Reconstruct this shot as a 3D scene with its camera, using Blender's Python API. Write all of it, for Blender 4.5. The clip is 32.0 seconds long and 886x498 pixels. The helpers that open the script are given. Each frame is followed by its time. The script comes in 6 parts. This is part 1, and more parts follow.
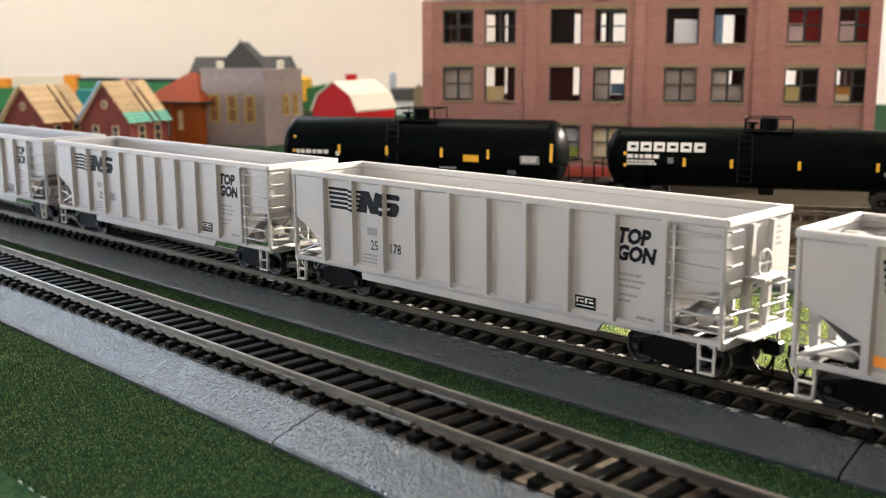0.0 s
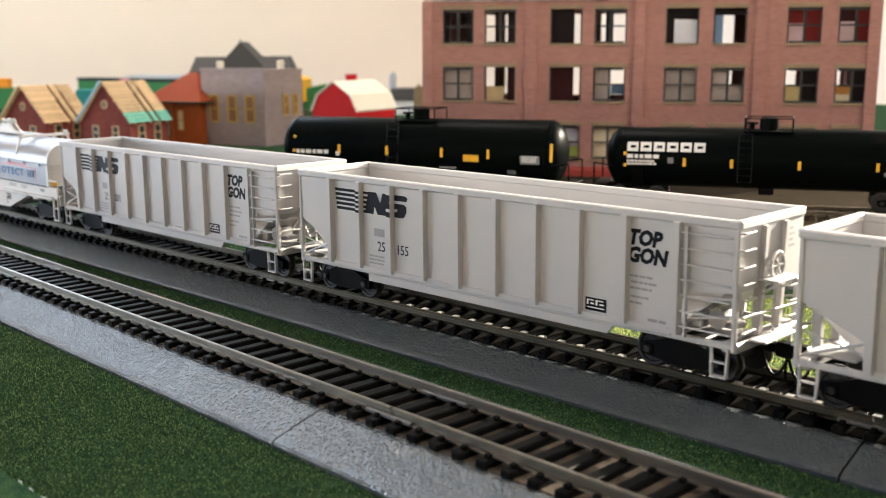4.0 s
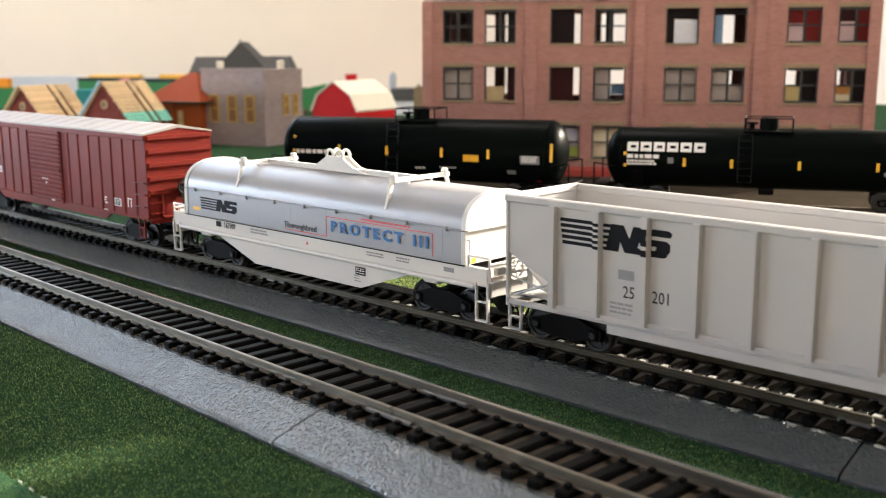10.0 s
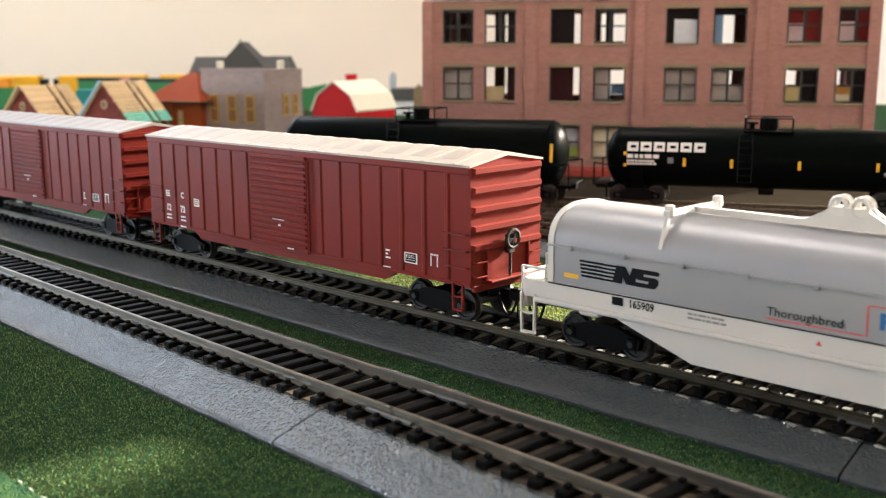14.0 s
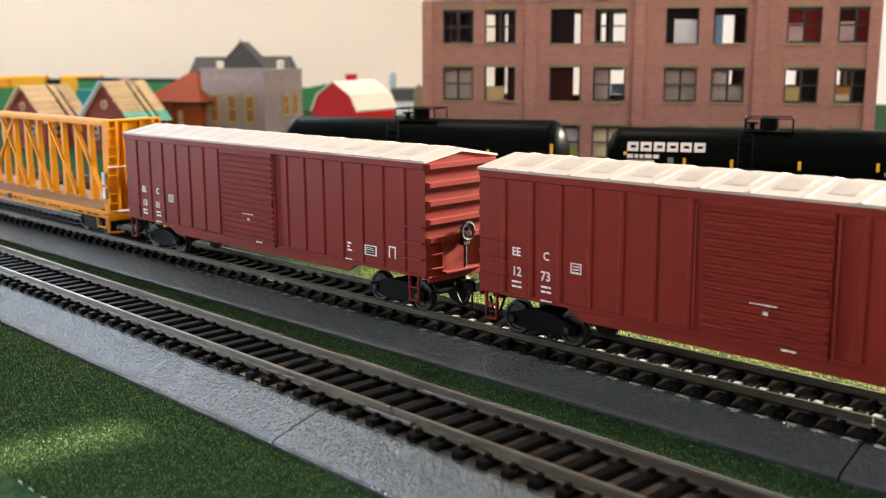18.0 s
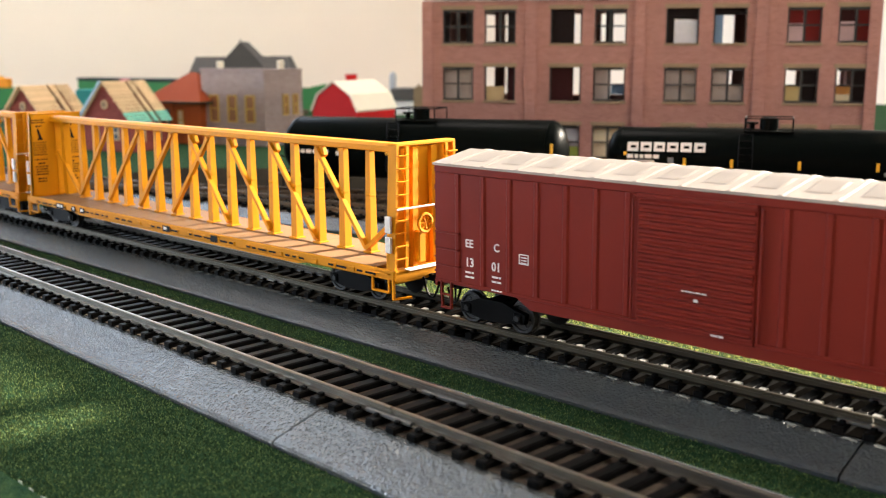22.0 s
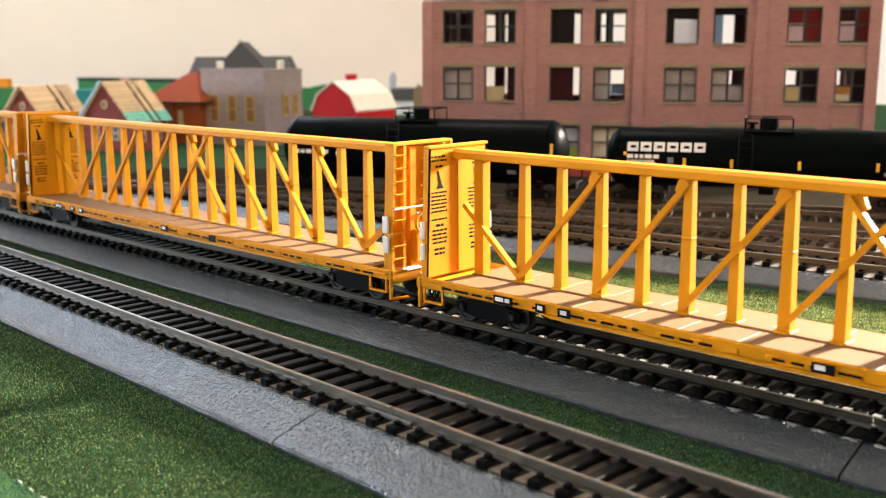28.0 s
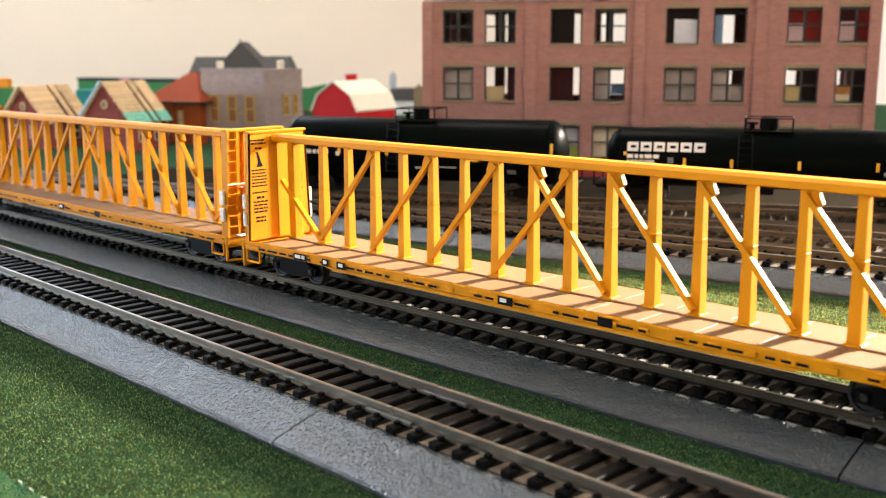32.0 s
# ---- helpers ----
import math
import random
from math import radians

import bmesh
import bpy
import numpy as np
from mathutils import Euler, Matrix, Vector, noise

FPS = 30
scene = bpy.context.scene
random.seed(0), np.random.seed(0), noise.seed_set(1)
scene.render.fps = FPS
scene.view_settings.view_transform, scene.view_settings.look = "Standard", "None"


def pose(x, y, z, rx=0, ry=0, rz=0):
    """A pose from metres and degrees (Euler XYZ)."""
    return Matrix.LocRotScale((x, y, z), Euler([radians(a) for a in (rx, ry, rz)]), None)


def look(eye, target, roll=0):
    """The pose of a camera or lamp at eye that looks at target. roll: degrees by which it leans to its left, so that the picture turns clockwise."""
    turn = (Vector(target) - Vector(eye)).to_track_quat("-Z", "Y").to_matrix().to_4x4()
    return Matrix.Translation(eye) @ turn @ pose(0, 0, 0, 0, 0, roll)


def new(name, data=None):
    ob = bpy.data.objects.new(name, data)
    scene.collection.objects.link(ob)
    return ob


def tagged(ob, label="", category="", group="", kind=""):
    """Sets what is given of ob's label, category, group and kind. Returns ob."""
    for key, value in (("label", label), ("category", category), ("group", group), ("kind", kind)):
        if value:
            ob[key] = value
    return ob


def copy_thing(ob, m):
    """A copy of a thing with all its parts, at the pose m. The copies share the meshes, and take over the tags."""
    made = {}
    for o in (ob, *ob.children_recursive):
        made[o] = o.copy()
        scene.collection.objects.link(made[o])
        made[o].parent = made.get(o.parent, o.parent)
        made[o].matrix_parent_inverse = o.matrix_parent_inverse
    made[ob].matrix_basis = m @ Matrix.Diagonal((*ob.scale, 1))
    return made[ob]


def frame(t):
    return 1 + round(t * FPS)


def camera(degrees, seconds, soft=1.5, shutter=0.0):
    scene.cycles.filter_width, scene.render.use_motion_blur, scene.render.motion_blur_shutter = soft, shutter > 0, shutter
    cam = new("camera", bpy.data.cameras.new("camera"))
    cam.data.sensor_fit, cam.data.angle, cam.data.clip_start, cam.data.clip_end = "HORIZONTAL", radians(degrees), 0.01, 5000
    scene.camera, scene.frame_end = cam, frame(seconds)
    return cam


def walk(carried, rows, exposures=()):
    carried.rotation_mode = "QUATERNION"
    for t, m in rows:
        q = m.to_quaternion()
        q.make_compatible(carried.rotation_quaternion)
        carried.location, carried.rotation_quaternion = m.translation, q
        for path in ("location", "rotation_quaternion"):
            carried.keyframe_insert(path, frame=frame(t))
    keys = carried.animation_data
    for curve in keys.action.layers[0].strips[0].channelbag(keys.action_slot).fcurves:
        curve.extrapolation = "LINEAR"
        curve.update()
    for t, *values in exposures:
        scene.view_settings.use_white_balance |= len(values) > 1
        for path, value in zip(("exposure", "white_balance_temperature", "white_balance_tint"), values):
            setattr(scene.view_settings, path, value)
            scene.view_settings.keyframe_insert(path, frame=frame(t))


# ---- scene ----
cam = camera(46.32, 32.0, soft=1.0, shutter=0.25)
cam.data.dof.use_dof, cam.data.dof.focus_distance, cam.data.dof.aperture_fstop = True, 0.33, 25.0
EYE = Vector((0.0, 0.0, 0.09348))
AIM = EYE + Vector((-0.69089, 0.69813, -0.18784))
walk(cam, [(0.0, look(EYE, AIM, -0.4855)), (32.0, look(EYE, AIM, -0.4855))], [(0.0, 3.15, 6300, 14), (32.0, 3.15, 6300, 14)])

# ---- world, sun and window light ----
SUN_AZIMUTH = radians(82)    # the sun stands to the right and behind the train (from +x towards +y)
SUN_HEIGHT = radians(15.6)
world = bpy.data.worlds.new("sky")
scene.world = world
world.use_nodes = True
sky = world.node_tree.nodes.new("ShaderNodeTexSky")
sky.sky_type, sky.sun_disc = "NISHITA", False
sky.sun_elevation, sky.sun_rotation = SUN_HEIGHT, radians(90) - SUN_AZIMUTH
world.node_tree.links.new(sky.outputs[0], world.node_tree.nodes["Background"].inputs[0])
world.node_tree.nodes["Background"].inputs[1].default_value = 0.05
sun_data = bpy.data.lights.new("sun", "SUN")
sun_data.energy, sun_data.angle, sun_data.color = 5.0, radians(6.0), (1.0, 0.89, 0.70)
sun = new("sun", sun_data)
TO_SUN = Vector((math.cos(SUN_AZIMUTH) * math.cos(SUN_HEIGHT), math.sin(SUN_AZIMUTH) * math.cos(SUN_HEIGHT), math.sin(SUN_HEIGHT)))
sun.matrix_world = look(TO_SUN * 6, (0, 0, 0))


def window_lamp(name, eye, target, width, height, watts, colour):
    """An area lamp: the sky's light in a window's opening, or the added ceiling fill."""
    data = bpy.data.lights.new(name, "AREA")
    data.shape, data.size, data.size_y, data.energy, data.color = "RECTANGLE", width, height, watts, colour
    lamp = new(name, data)
    lamp.matrix_world = look(eye, target)
    return lamp


window_lamp("window_light_north", (0.65, 2.30, 0.95), (-0.2, 0.3, 0.0), 1.4, 0.95, 0.65, (1.0, 0.93, 0.83))
window_lamp("window_light_east", (2.55, 0.85, 0.95), (-1.6, 0.6, 0.2), 1.3, 1.4, 4.7, (1.0, 0.91, 0.80))
window_lamp("window_light_west", (-2.30, 0.80, 0.98), (-0.3, 0.25, 0.35), 1.16, 0.92, 2.2, (0.76, 0.89, 1.0))
window_lamp("window_light_west", (-2.30, -0.98, 0.25), (-0.2, 0.2, 0.06), 1.2, 0.40, 4.2, (0.74, 0.87, 1.0))
window_lamp("window_light_south", (-0.75, -2.42, 1.30), (-0.6, 0.5, 0.0), 2.2, 0.9, 0.25, (0.95, 0.96, 1.0))
# added fill from overhead, for the wall and town and for the yard
window_lamp("ceiling_lamp_glow", (-1.10, 0.82, 1.885), (-1.10, 0.82, 0.0), 0.55, 0.55, 1.7, (1.0, 0.88, 0.77))
window_lamp("ceiling_lamp_glow", (0.55, 1.05, 1.885), (0.55, 1.05, 0.0), 0.55, 0.55, 0.9, (1.0, 0.89, 0.75))

# ---- materials ----


def material(name, colour, rough=0.5, metal=0.0, second=None, scale=200.0, amount=0.5, bump=0.0, bump_scale=400.0, spec=None, coat=0.0, random_tint=0.0, detail=4.0):
    """A surface with two scales of variation: a broad mottle towards `second`, a fine grain, and a fine relief."""
    m = bpy.data.materials.new(name)
    m.use_nodes = True
    nt, b = m.node_tree, m.node_tree.nodes["Principled BSDF"]
    colour = (*colour, 1.0)
    second = (*second, 1.0) if second else tuple(c * 0.8 for c in colour[:3]) + (1.0,)
    b.inputs["Roughness"].default_value, b.inputs["Metallic"].default_value = rough, metal
    b.inputs["Specular IOR Level"].default_value = spec if spec is not None else (0.45 if rough < 0.6 else 0.12)
    b.inputs["Coat Weight"].default_value = coat
    place = nt.nodes.new("ShaderNodeTexCoord")
    broad = nt.nodes.new("ShaderNodeTexNoise")
    broad.inputs["Scale"].default_value, broad.inputs["Detail"].default_value = scale * 0.12, 3.0
    fine = nt.nodes.new("ShaderNodeTexNoise")
    fine.inputs["Scale"].default_value, fine.inputs["Detail"].default_value = scale, detail
    add = nt.nodes.new("ShaderNodeMath")
    add.operation = "ADD"
    ramp = nt.nodes.new("ShaderNodeMapRange")
    ramp.inputs["From Min"].default_value, ramp.inputs["From Max"].default_value = 0.75, 1.25
    ramp.inputs["To Max"].default_value = amount
    mix = nt.nodes.new("ShaderNodeMix")
    mix.data_type = "RGBA"
    mix.inputs["A"].default_value, mix.inputs["B"].default_value = colour, second
    for n in (broad, fine):
        nt.links.new(place.outputs["Object"], n.inputs["Vector"])
    nt.links.new(broad.outputs["Fac"], add.inputs[0])
    nt.links.new(fine.outputs["Fac"], add.inputs[1])
    nt.links.new(add.outputs[0], ramp.inputs["Value"])
    nt.links.new(ramp.outputs[0], mix.inputs["Factor"])
    last = mix.outputs["Result"]
    if random_tint:
        info = nt.nodes.new("ShaderNodeObjectInfo")
        spread = nt.nodes.new("ShaderNodeMapRange")
        spread.inputs["To Min"].default_value, spread.inputs["To Max"].default_value = 1 - random_tint, 1 + random_tint
        hsv = nt.nodes.new("ShaderNodeHueSaturation")
        nt.links.new(info.outputs["Random"], spread.inputs["Value"])
        nt.links.new(spread.outputs[0], hsv.inputs["Value"])
        nt.links.new(last, hsv.inputs["Color"])
        last = hsv.outputs["Color"]
    nt.links.new(last, b.inputs["Base Color"])
    wear = nt.nodes.new("ShaderNodeMapRange")
    wear.inputs["To Min"].default_value, wear.inputs["To Max"].default_value = max(0.02, rough - 0.08), min(1.0, rough + 0.08)
    nt.links.new(broad.outputs["Fac"], wear.inputs["Value"])
    nt.links.new(wear.outputs[0], b.inputs["Roughness"])
    if bump:
        relief = nt.nodes.new("ShaderNodeTexNoise")
        relief.inputs["Scale"].default_value, relief.inputs["Detail"].default_value = bump_scale, 3.0
        nt.links.new(place.outputs["Object"], relief.inputs["Vector"])
        bmp = nt.nodes.new("ShaderNodeBump")
        bmp.inputs["Distance"].default_value, bmp.inputs["Strength"].default_value = bump, 1.0
        nt.links.new(relief.outputs["Fac"], bmp.inputs["Height"])
        nt.links.new(bmp.outputs[0], b.inputs["Normal"])
    return m


GRASS = material("grass_mat", (0.012, 0.045, 0.022), 0.9, second=(0.045, 0.090, 0.034), scale=2200, amount=0.9, bump=0.0012, bump_scale=1400, spec=0.03)
BED = material("grey_roadbed", (0.061, 0.071, 0.077), 0.11, second=(0.072, 0.082, 0.087), scale=250, spec=0.25)
TIE = material("black_ties", (0.0035, 0.0034, 0.0033), 0.45, second=(0.006, 0.0056, 0.005), scale=500, random_tint=0.2, spec=0.03)
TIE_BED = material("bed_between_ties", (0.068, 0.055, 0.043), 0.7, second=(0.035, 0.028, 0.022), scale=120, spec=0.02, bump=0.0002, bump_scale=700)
# near-black copy of the bed for the train track: the cars' shade painted in
SHADED_BED = material("shaded_bed_between_ties", (0.002, 0.0018, 0.0016), 0.7, second=(0.003, 0.0026, 0.0022), scale=120, spec=0.0)
# pale colour that stands in for the glints of light under the train
TIE_GLINT = material("pale_tie_glint", (0.60, 0.59, 0.56), 0.3, second=(0.48, 0.47, 0.45), scale=300, amount=0.5)
YARD_RAIL = material("dull_yard_rail", (0.13, 0.10, 0.07), 0.5, 0.6, second=(0.08, 0.06, 0.04), scale=90, amount=0.7)
DARK_RAIL = material("olive_rail", (0.11, 0.10, 0.075), 0.38, 1.0, second=(0.07, 0.06, 0.045), scale=90, amount=0.7)
RAIL = material("nickel_rail", (0.235, 0.215, 0.185), 0.36, 1.0, second=(0.14, 0.125, 0.10), scale=90, amount=0.7)
JOINER = material("dull_steel", (0.20, 0.20, 0.195), 0.4, 1.0, scale=200)
STEEL = material("bright_steel", (0.55, 0.55, 0.54), 0.35, 1.0, scale=200)
CORK = material("brown_track_bed", (0.098, 0.072, 0.046), 0.8, second=(0.060, 0.044, 0.030), scale=300, bump=0.0003)
WALL_PAINT = material("cream_wall_paint", (0.86, 0.80, 0.72), 0.8, second=(0.83, 0.77, 0.69), scale=8, bump=0.0006, bump_scale=60)
FLOOR_WOOD = material("floor_boards", (0.25, 0.16, 0.09), 0.5, second=(0.16, 0.10, 0.06), scale=12)
GREY_CAR = material("light_grey_car_paint", (0.345, 0.338, 0.332), 0.45, second=(0.32, 0.312, 0.306), scale=60, amount=0.4)
WHITE_CAR = material("white_car_paint", (0.50, 0.487, 0.465), 0.45, second=(0.45, 0.438, 0.415), scale=60, amount=0.4)
SILVER_CAR = material("silver_car_paint", (0.25, 0.255, 0.275), 0.40, 0.2, second=(0.24, 0.25, 0.268), scale=60, amount=0.4)
BROWN_CAR = material("mineral_red_car_paint", (0.155, 0.0165, 0.0105), 0.45, second=(0.128, 0.0140, 0.0090), scale=60, amount=0.5, spec=0.10)
ROOF_CAR = material("galvanised_car_roof", (0.30, 0.265, 0.235), 0.55, second=(0.25, 0.22, 0.195), scale=70, amount=0.5)
YELLOW_CAR = material("golden_yellow_car_paint", (0.62, 0.250, 0.002), 0.5, second=(0.56, 0.215, 0.002), scale=60, amount=0.4, spec=0.10)
DECK_TAN = material("tan_deck", (0.230, 0.130, 0.062), 0.6, second=(0.205, 0.115, 0.053), scale=80, amount=0.4)
BLACK_PLASTIC = material("black_plastic", (0.002, 0.002, 0.0022), 0.42, second=(0.0035, 0.003, 0.003), scale=200, spec=0.05)
BLACK_TANK = material("black_tank_paint", (0.0020, 0.0030, 0.0026), 0.34, second=(0.0030, 0.0040, 0.0036), scale=60, spec=0.012)
WHEEL = material("dark_wheel", (0.007, 0.0065, 0.006), 0.45, 0.2, scale=200)
INK = material("black_lettering", (0.005, 0.005, 0.007), 0.5, scale=200, spec=0.08)
PAINT_WHITE = material("white_lettering", (0.75, 0.73, 0.70), 0.5, scale=200)
PAINT_BLUE = material("blue_lettering", (0.006, 0.10, 0.30), 0.5, scale=200)
PAINT_RED = material("red_lettering", (0.55, 0.05, 0.05), 0.5, scale=200)
PAINT_YELLOW = material("yellow_reflector", (0.80, 0.42, 0.02), 0.45, scale=200)
PAINT_ORANGE = material("orange_panel", (0.85, 0.30, 0.03), 0.45, scale=200)
GREY_INK = material("grey_small_lettering", (0.20, 0.20, 0.20), 0.5, scale=200)
COAL = material("load", (0.12, 0.115, 0.11), 0.6, second=(0.3, 0.29, 0.28), scale=500, bump=0.0008, bump_scale=500)
BRICK = material("brown_brick", (0.155, 0.062, 0.05), 0.75, second=(0.19, 0.085, 0.07), scale=160, amount=0.8, bump=0.0003, bump_scale=700, random_tint=0.12)
MORTAR = material("mortar", (0.17, 0.085, 0.07), 0.85, second=(0.20, 0.10, 0.085), scale=120)
SANDSTONE = material("tan_stone_trim", (0.27, 0.20, 0.12), 0.8, second=(0.2, 0.14, 0.09), scale=300)
FRAME_BLACK = material("black_window_frame", (0.012, 0.014, 0.013), 0.5, scale=200)


# pebbled plastic of the roadbed: small domes
nodes, links = BED.node_tree.nodes, BED.node_tree.links
where, pebble, bump = nodes.new("ShaderNodeTexCoord"), nodes.new("ShaderNodeTexVoronoi"), nodes.new("ShaderNodeBump")
pebble.feature, pebble.inputs["Scale"].default_value = "F1", 1250.0
bump.invert = True
bump.inputs["Distance"].default_value, bump.inputs["Strength"].default_value = 0.00026, 1.0
links.new(where.outputs["Object"], pebble.inputs["Vector"])
links.new(pebble.outputs["Distance"], bump.inputs["Height"])
links.new(bump.outputs[0], nodes["Principled BSDF"].inputs["Normal"])


# ---- mesh helpers ----


class Build:
    """Collects faces for one mesh."""

    def __init__(self):
        self.v, self.f = [], []

    def add(self, verts, faces):
        k = len(self.v)
        self.v += [tuple(v) for v in verts]
        self.f += [tuple(i + k for i in f) for f in faces]
        return self

    def box(self, x0, x1, y0, y1, z0, z1, c=0.0):
        """A box; c cuts its edges off by that much."""
        if c <= 0:
            return self.add([(x, y, z) for x in (x0, x1) for y in (y0, y1) for z in (z0, z1)],
                            [(0, 1, 3, 2), (4, 6, 7, 5), (0, 4, 5, 1), (2, 3, 7, 6), (0, 2, 6, 4), (1, 5, 7, 3)])
        c = min(c, abs(x1 - x0) / 2.1, abs(y1 - y0) / 2.1, abs(z1 - z0) / 2.1)
        lo, hi = (x0, y0, z0), (x1, y1, z1)
        vs, idx = [], {}
        for sx in (0, 1):
            for sy in (0, 1):
                for sz in (0, 1):
                    s = (sx, sy, sz)
                    for ax in range(3):
                        p = [(hi[a] if s[a] else lo[a]) if a == ax else (hi[a] - c if s[a] else lo[a] + c) for a in range(3)]
                        idx[(s, ax)] = len(vs)
                        vs.append(p)
        fs = []
        for ax in range(3):
            a, b = [i for i in range(3) if i != ax]
            for side in (0, 1):
                loop = []
                for u, w in ((0, 0), (1, 0), (1, 1), (0, 1)):
                    s = [0, 0, 0]
                    s[ax], s[a], s[b] = side, u, w
                    loop.append(idx[(tuple(s), ax)])
                fs.append(loop)
            for u in (0, 1):
                for w in (0, 1):
                    s0, s1 = [0, 0, 0], [0, 0, 0]
                    s0[a] = s1[a] = u
                    s0[b] = s1[b] = w
                    s1[ax] = 1
                    fs.append([idx[(tuple(s0), a)], idx[(tuple(s1), a)], idx[(tuple(s1), b)], idx[(tuple(s0), b)]])
        for sx in (0, 1):
            for sy in (0, 1):
                for sz in (0, 1):
                    fs.append([idx[((sx, sy, sz), ax)] for ax in range(3)])
        return self.add(vs, fs)

    def prism(self, profile, a, b, axis="x"):
        """A profile of (u, w) drawn along an axis from a to b. x: (y, z); y: (x, z); z: (x, y)."""
        n = len(profile)
        put = {"x": lambda t, u, w: (t, u, w), "y": lambda t, u, w: (u, t, w), "z": lambda t, u, w: (u, w, t)}[axis]
        return self.add([put(t, u, w) for t in (a, b) for u, w in profile],
                        [tuple(range(n)), tuple(range(2 * n - 1, n - 1, -1))] + [(i, (i + 1) % n, n + (i + 1) % n, n + i) for i in range(n)])

    def rod(self, p, q, r, n=6, r2=None):
        """A round bar from p to q."""
        p, q = Vector(p), Vector(q)
        d = (q - p).normalized()
        u = d.orthogonal().normalized()
        w = d.cross(u)
        r2 = r if r2 is None else r2
        ring = [(math.cos(2 * math.pi * i / n + 0.4), math.sin(2 * math.pi * i / n + 0.4)) for i in range(n)]
        return self.add([p + u * c * r + w * s * r for c, s in ring] + [q + u * c * r2 + w * s * r2 for c, s in ring],
                        [tuple(range(n)), tuple(range(2 * n - 1, n - 1, -1))] + [(i, (i + 1) % n, n + (i + 1) % n, n + i) for i in range(n)])

    def tube(self, points, r, n=6, closed=False):
        """A round bar bent along points, in one piece."""
        pts = [Vector(p) for p in points]
        m, k = len(pts), len(self.v)
        side = None
        for i, p in enumerate(pts):
            a, b = (pts[i - 1], pts[(i + 1) % m]) if closed else (pts[max(i - 1, 0)], pts[min(i + 1, m - 1)])
            d = (b - a).normalized()
            side = d.orthogonal().normalized() if side is None else (side - d * side.dot(d)).normalized()
            up = d.cross(side)
            self.v += [tuple(p + side * math.cos(2 * math.pi * j / n) * r + up * math.sin(2 * math.pi * j / n) * r) for j in range(n)]
        for i in range(m if closed else m - 1):
            a, b = k + i * n, k + ((i + 1) % m) * n
            self.f += [(a + j, a + (j + 1) % n, b + (j + 1) % n, b + j) for j in range(n)]
        if not closed:
            self.f += [tuple(range(k + n - 1, k - 1, -1)), tuple(range(k + (m - 1) * n, k + m * n))]
        return self

    def bar(self, p, q, w, h, up=(0, 0, 1)):
        """A square bar from p to q, w wide and h high."""
        p, q = Vector(p), Vector(q)
        d = (q - p).normalized()
        s = d.cross(Vector(up)).normalized() * (w / 2)
        t = s.cross(d).normalized() * (h / 2)
        return self.add([e + a * s + b * t for e in (p, q) for a, b in ((-1, -1), (1, -1), (1, 1), (-1, 1))],
                        [(0, 1, 2, 3), (7, 6, 5, 4), (0, 4, 5, 1), (1, 5, 6, 2), (2, 6, 7, 3), (3, 7, 4, 0)])

    def lathe(self, rings, centre=(0, 0, 0), axis="x", n=24):
        """Rings of (along, radius) round an axis, closed at both ends."""
        m = len(rings)
        vs, fs = [], []
        for t, r in rings:
            for i in range(n):
                c, s = math.cos(2 * math.pi * i / n) * r, math.sin(2 * math.pi * i / n) * r
                vs.append({"x": (t, c, s), "y": (c, t, s), "z": (c, s, t)}[axis])
        vs = [tuple(Vector(v) + Vector(centre)) for v in vs]
        for j in range(m - 1):
            for i in range(n):
                fs.append((j * n + i, j * n + (i + 1) % n, (j + 1) * n + (i + 1) % n, (j + 1) * n + i))
        fs += [tuple(range(n - 1, -1, -1)), tuple(range((m - 1) * n, m * n))]
        return self.add(vs, fs)

    def mesh(self, name, mat, smooth=0.0):
        me = bpy.data.meshes.new(name)
        me.from_pydata(self.v, [], self.f)
        bm = bmesh.new()
        bm.from_mesh(me)
        bmesh.ops.recalc_face_normals(bm, faces=bm.faces)
        if smooth:
            for f in bm.faces:
                f.smooth = True
            for e in bm.edges:
                e.smooth = len(e.link_faces) == 2 and e.calc_face_angle(0) < radians(smooth)
        bm.to_mesh(me)
        bm.free()
        me.materials.append(mat)
        return me


def part(name, build, mat, parent, label="", smooth=0.0):
    """One mesh object under a thing or a part."""
    ob = new(name, build.mesh(name, mat, smooth) if isinstance(build, Build) else build)
    ob.parent = parent
    return tagged(ob, label) if label else ob


def thing(name, label, category, m=None, group="", kind=""):
    """An Empty at a thing's base, that parents its parts."""
    ob = new(name)
    ob.empty_display_size = 0.01
    if m is not None:
        ob.matrix_world = m
    return tagged(ob, label, category, group, kind)


def solid(name, build, mat, label, category, kind="", m=None, smooth=0.0, group=""):
    """A thing that is one mesh."""
    ob = new(name, build.mesh(name, mat, smooth))
    if m is not None:
        ob.matrix_world = m
    return tagged(ob, label, category, group, kind)


RAIL_TOP = 0.0105    # above the green mat
TRAIN_Y = 0.23825    # the train track's centre line

# ---- the room ----
X0, X1, Y0, Y1, FLOOR, TOP = -2.35, 2.6, -2.5, 2.35, -0.92, 1.95


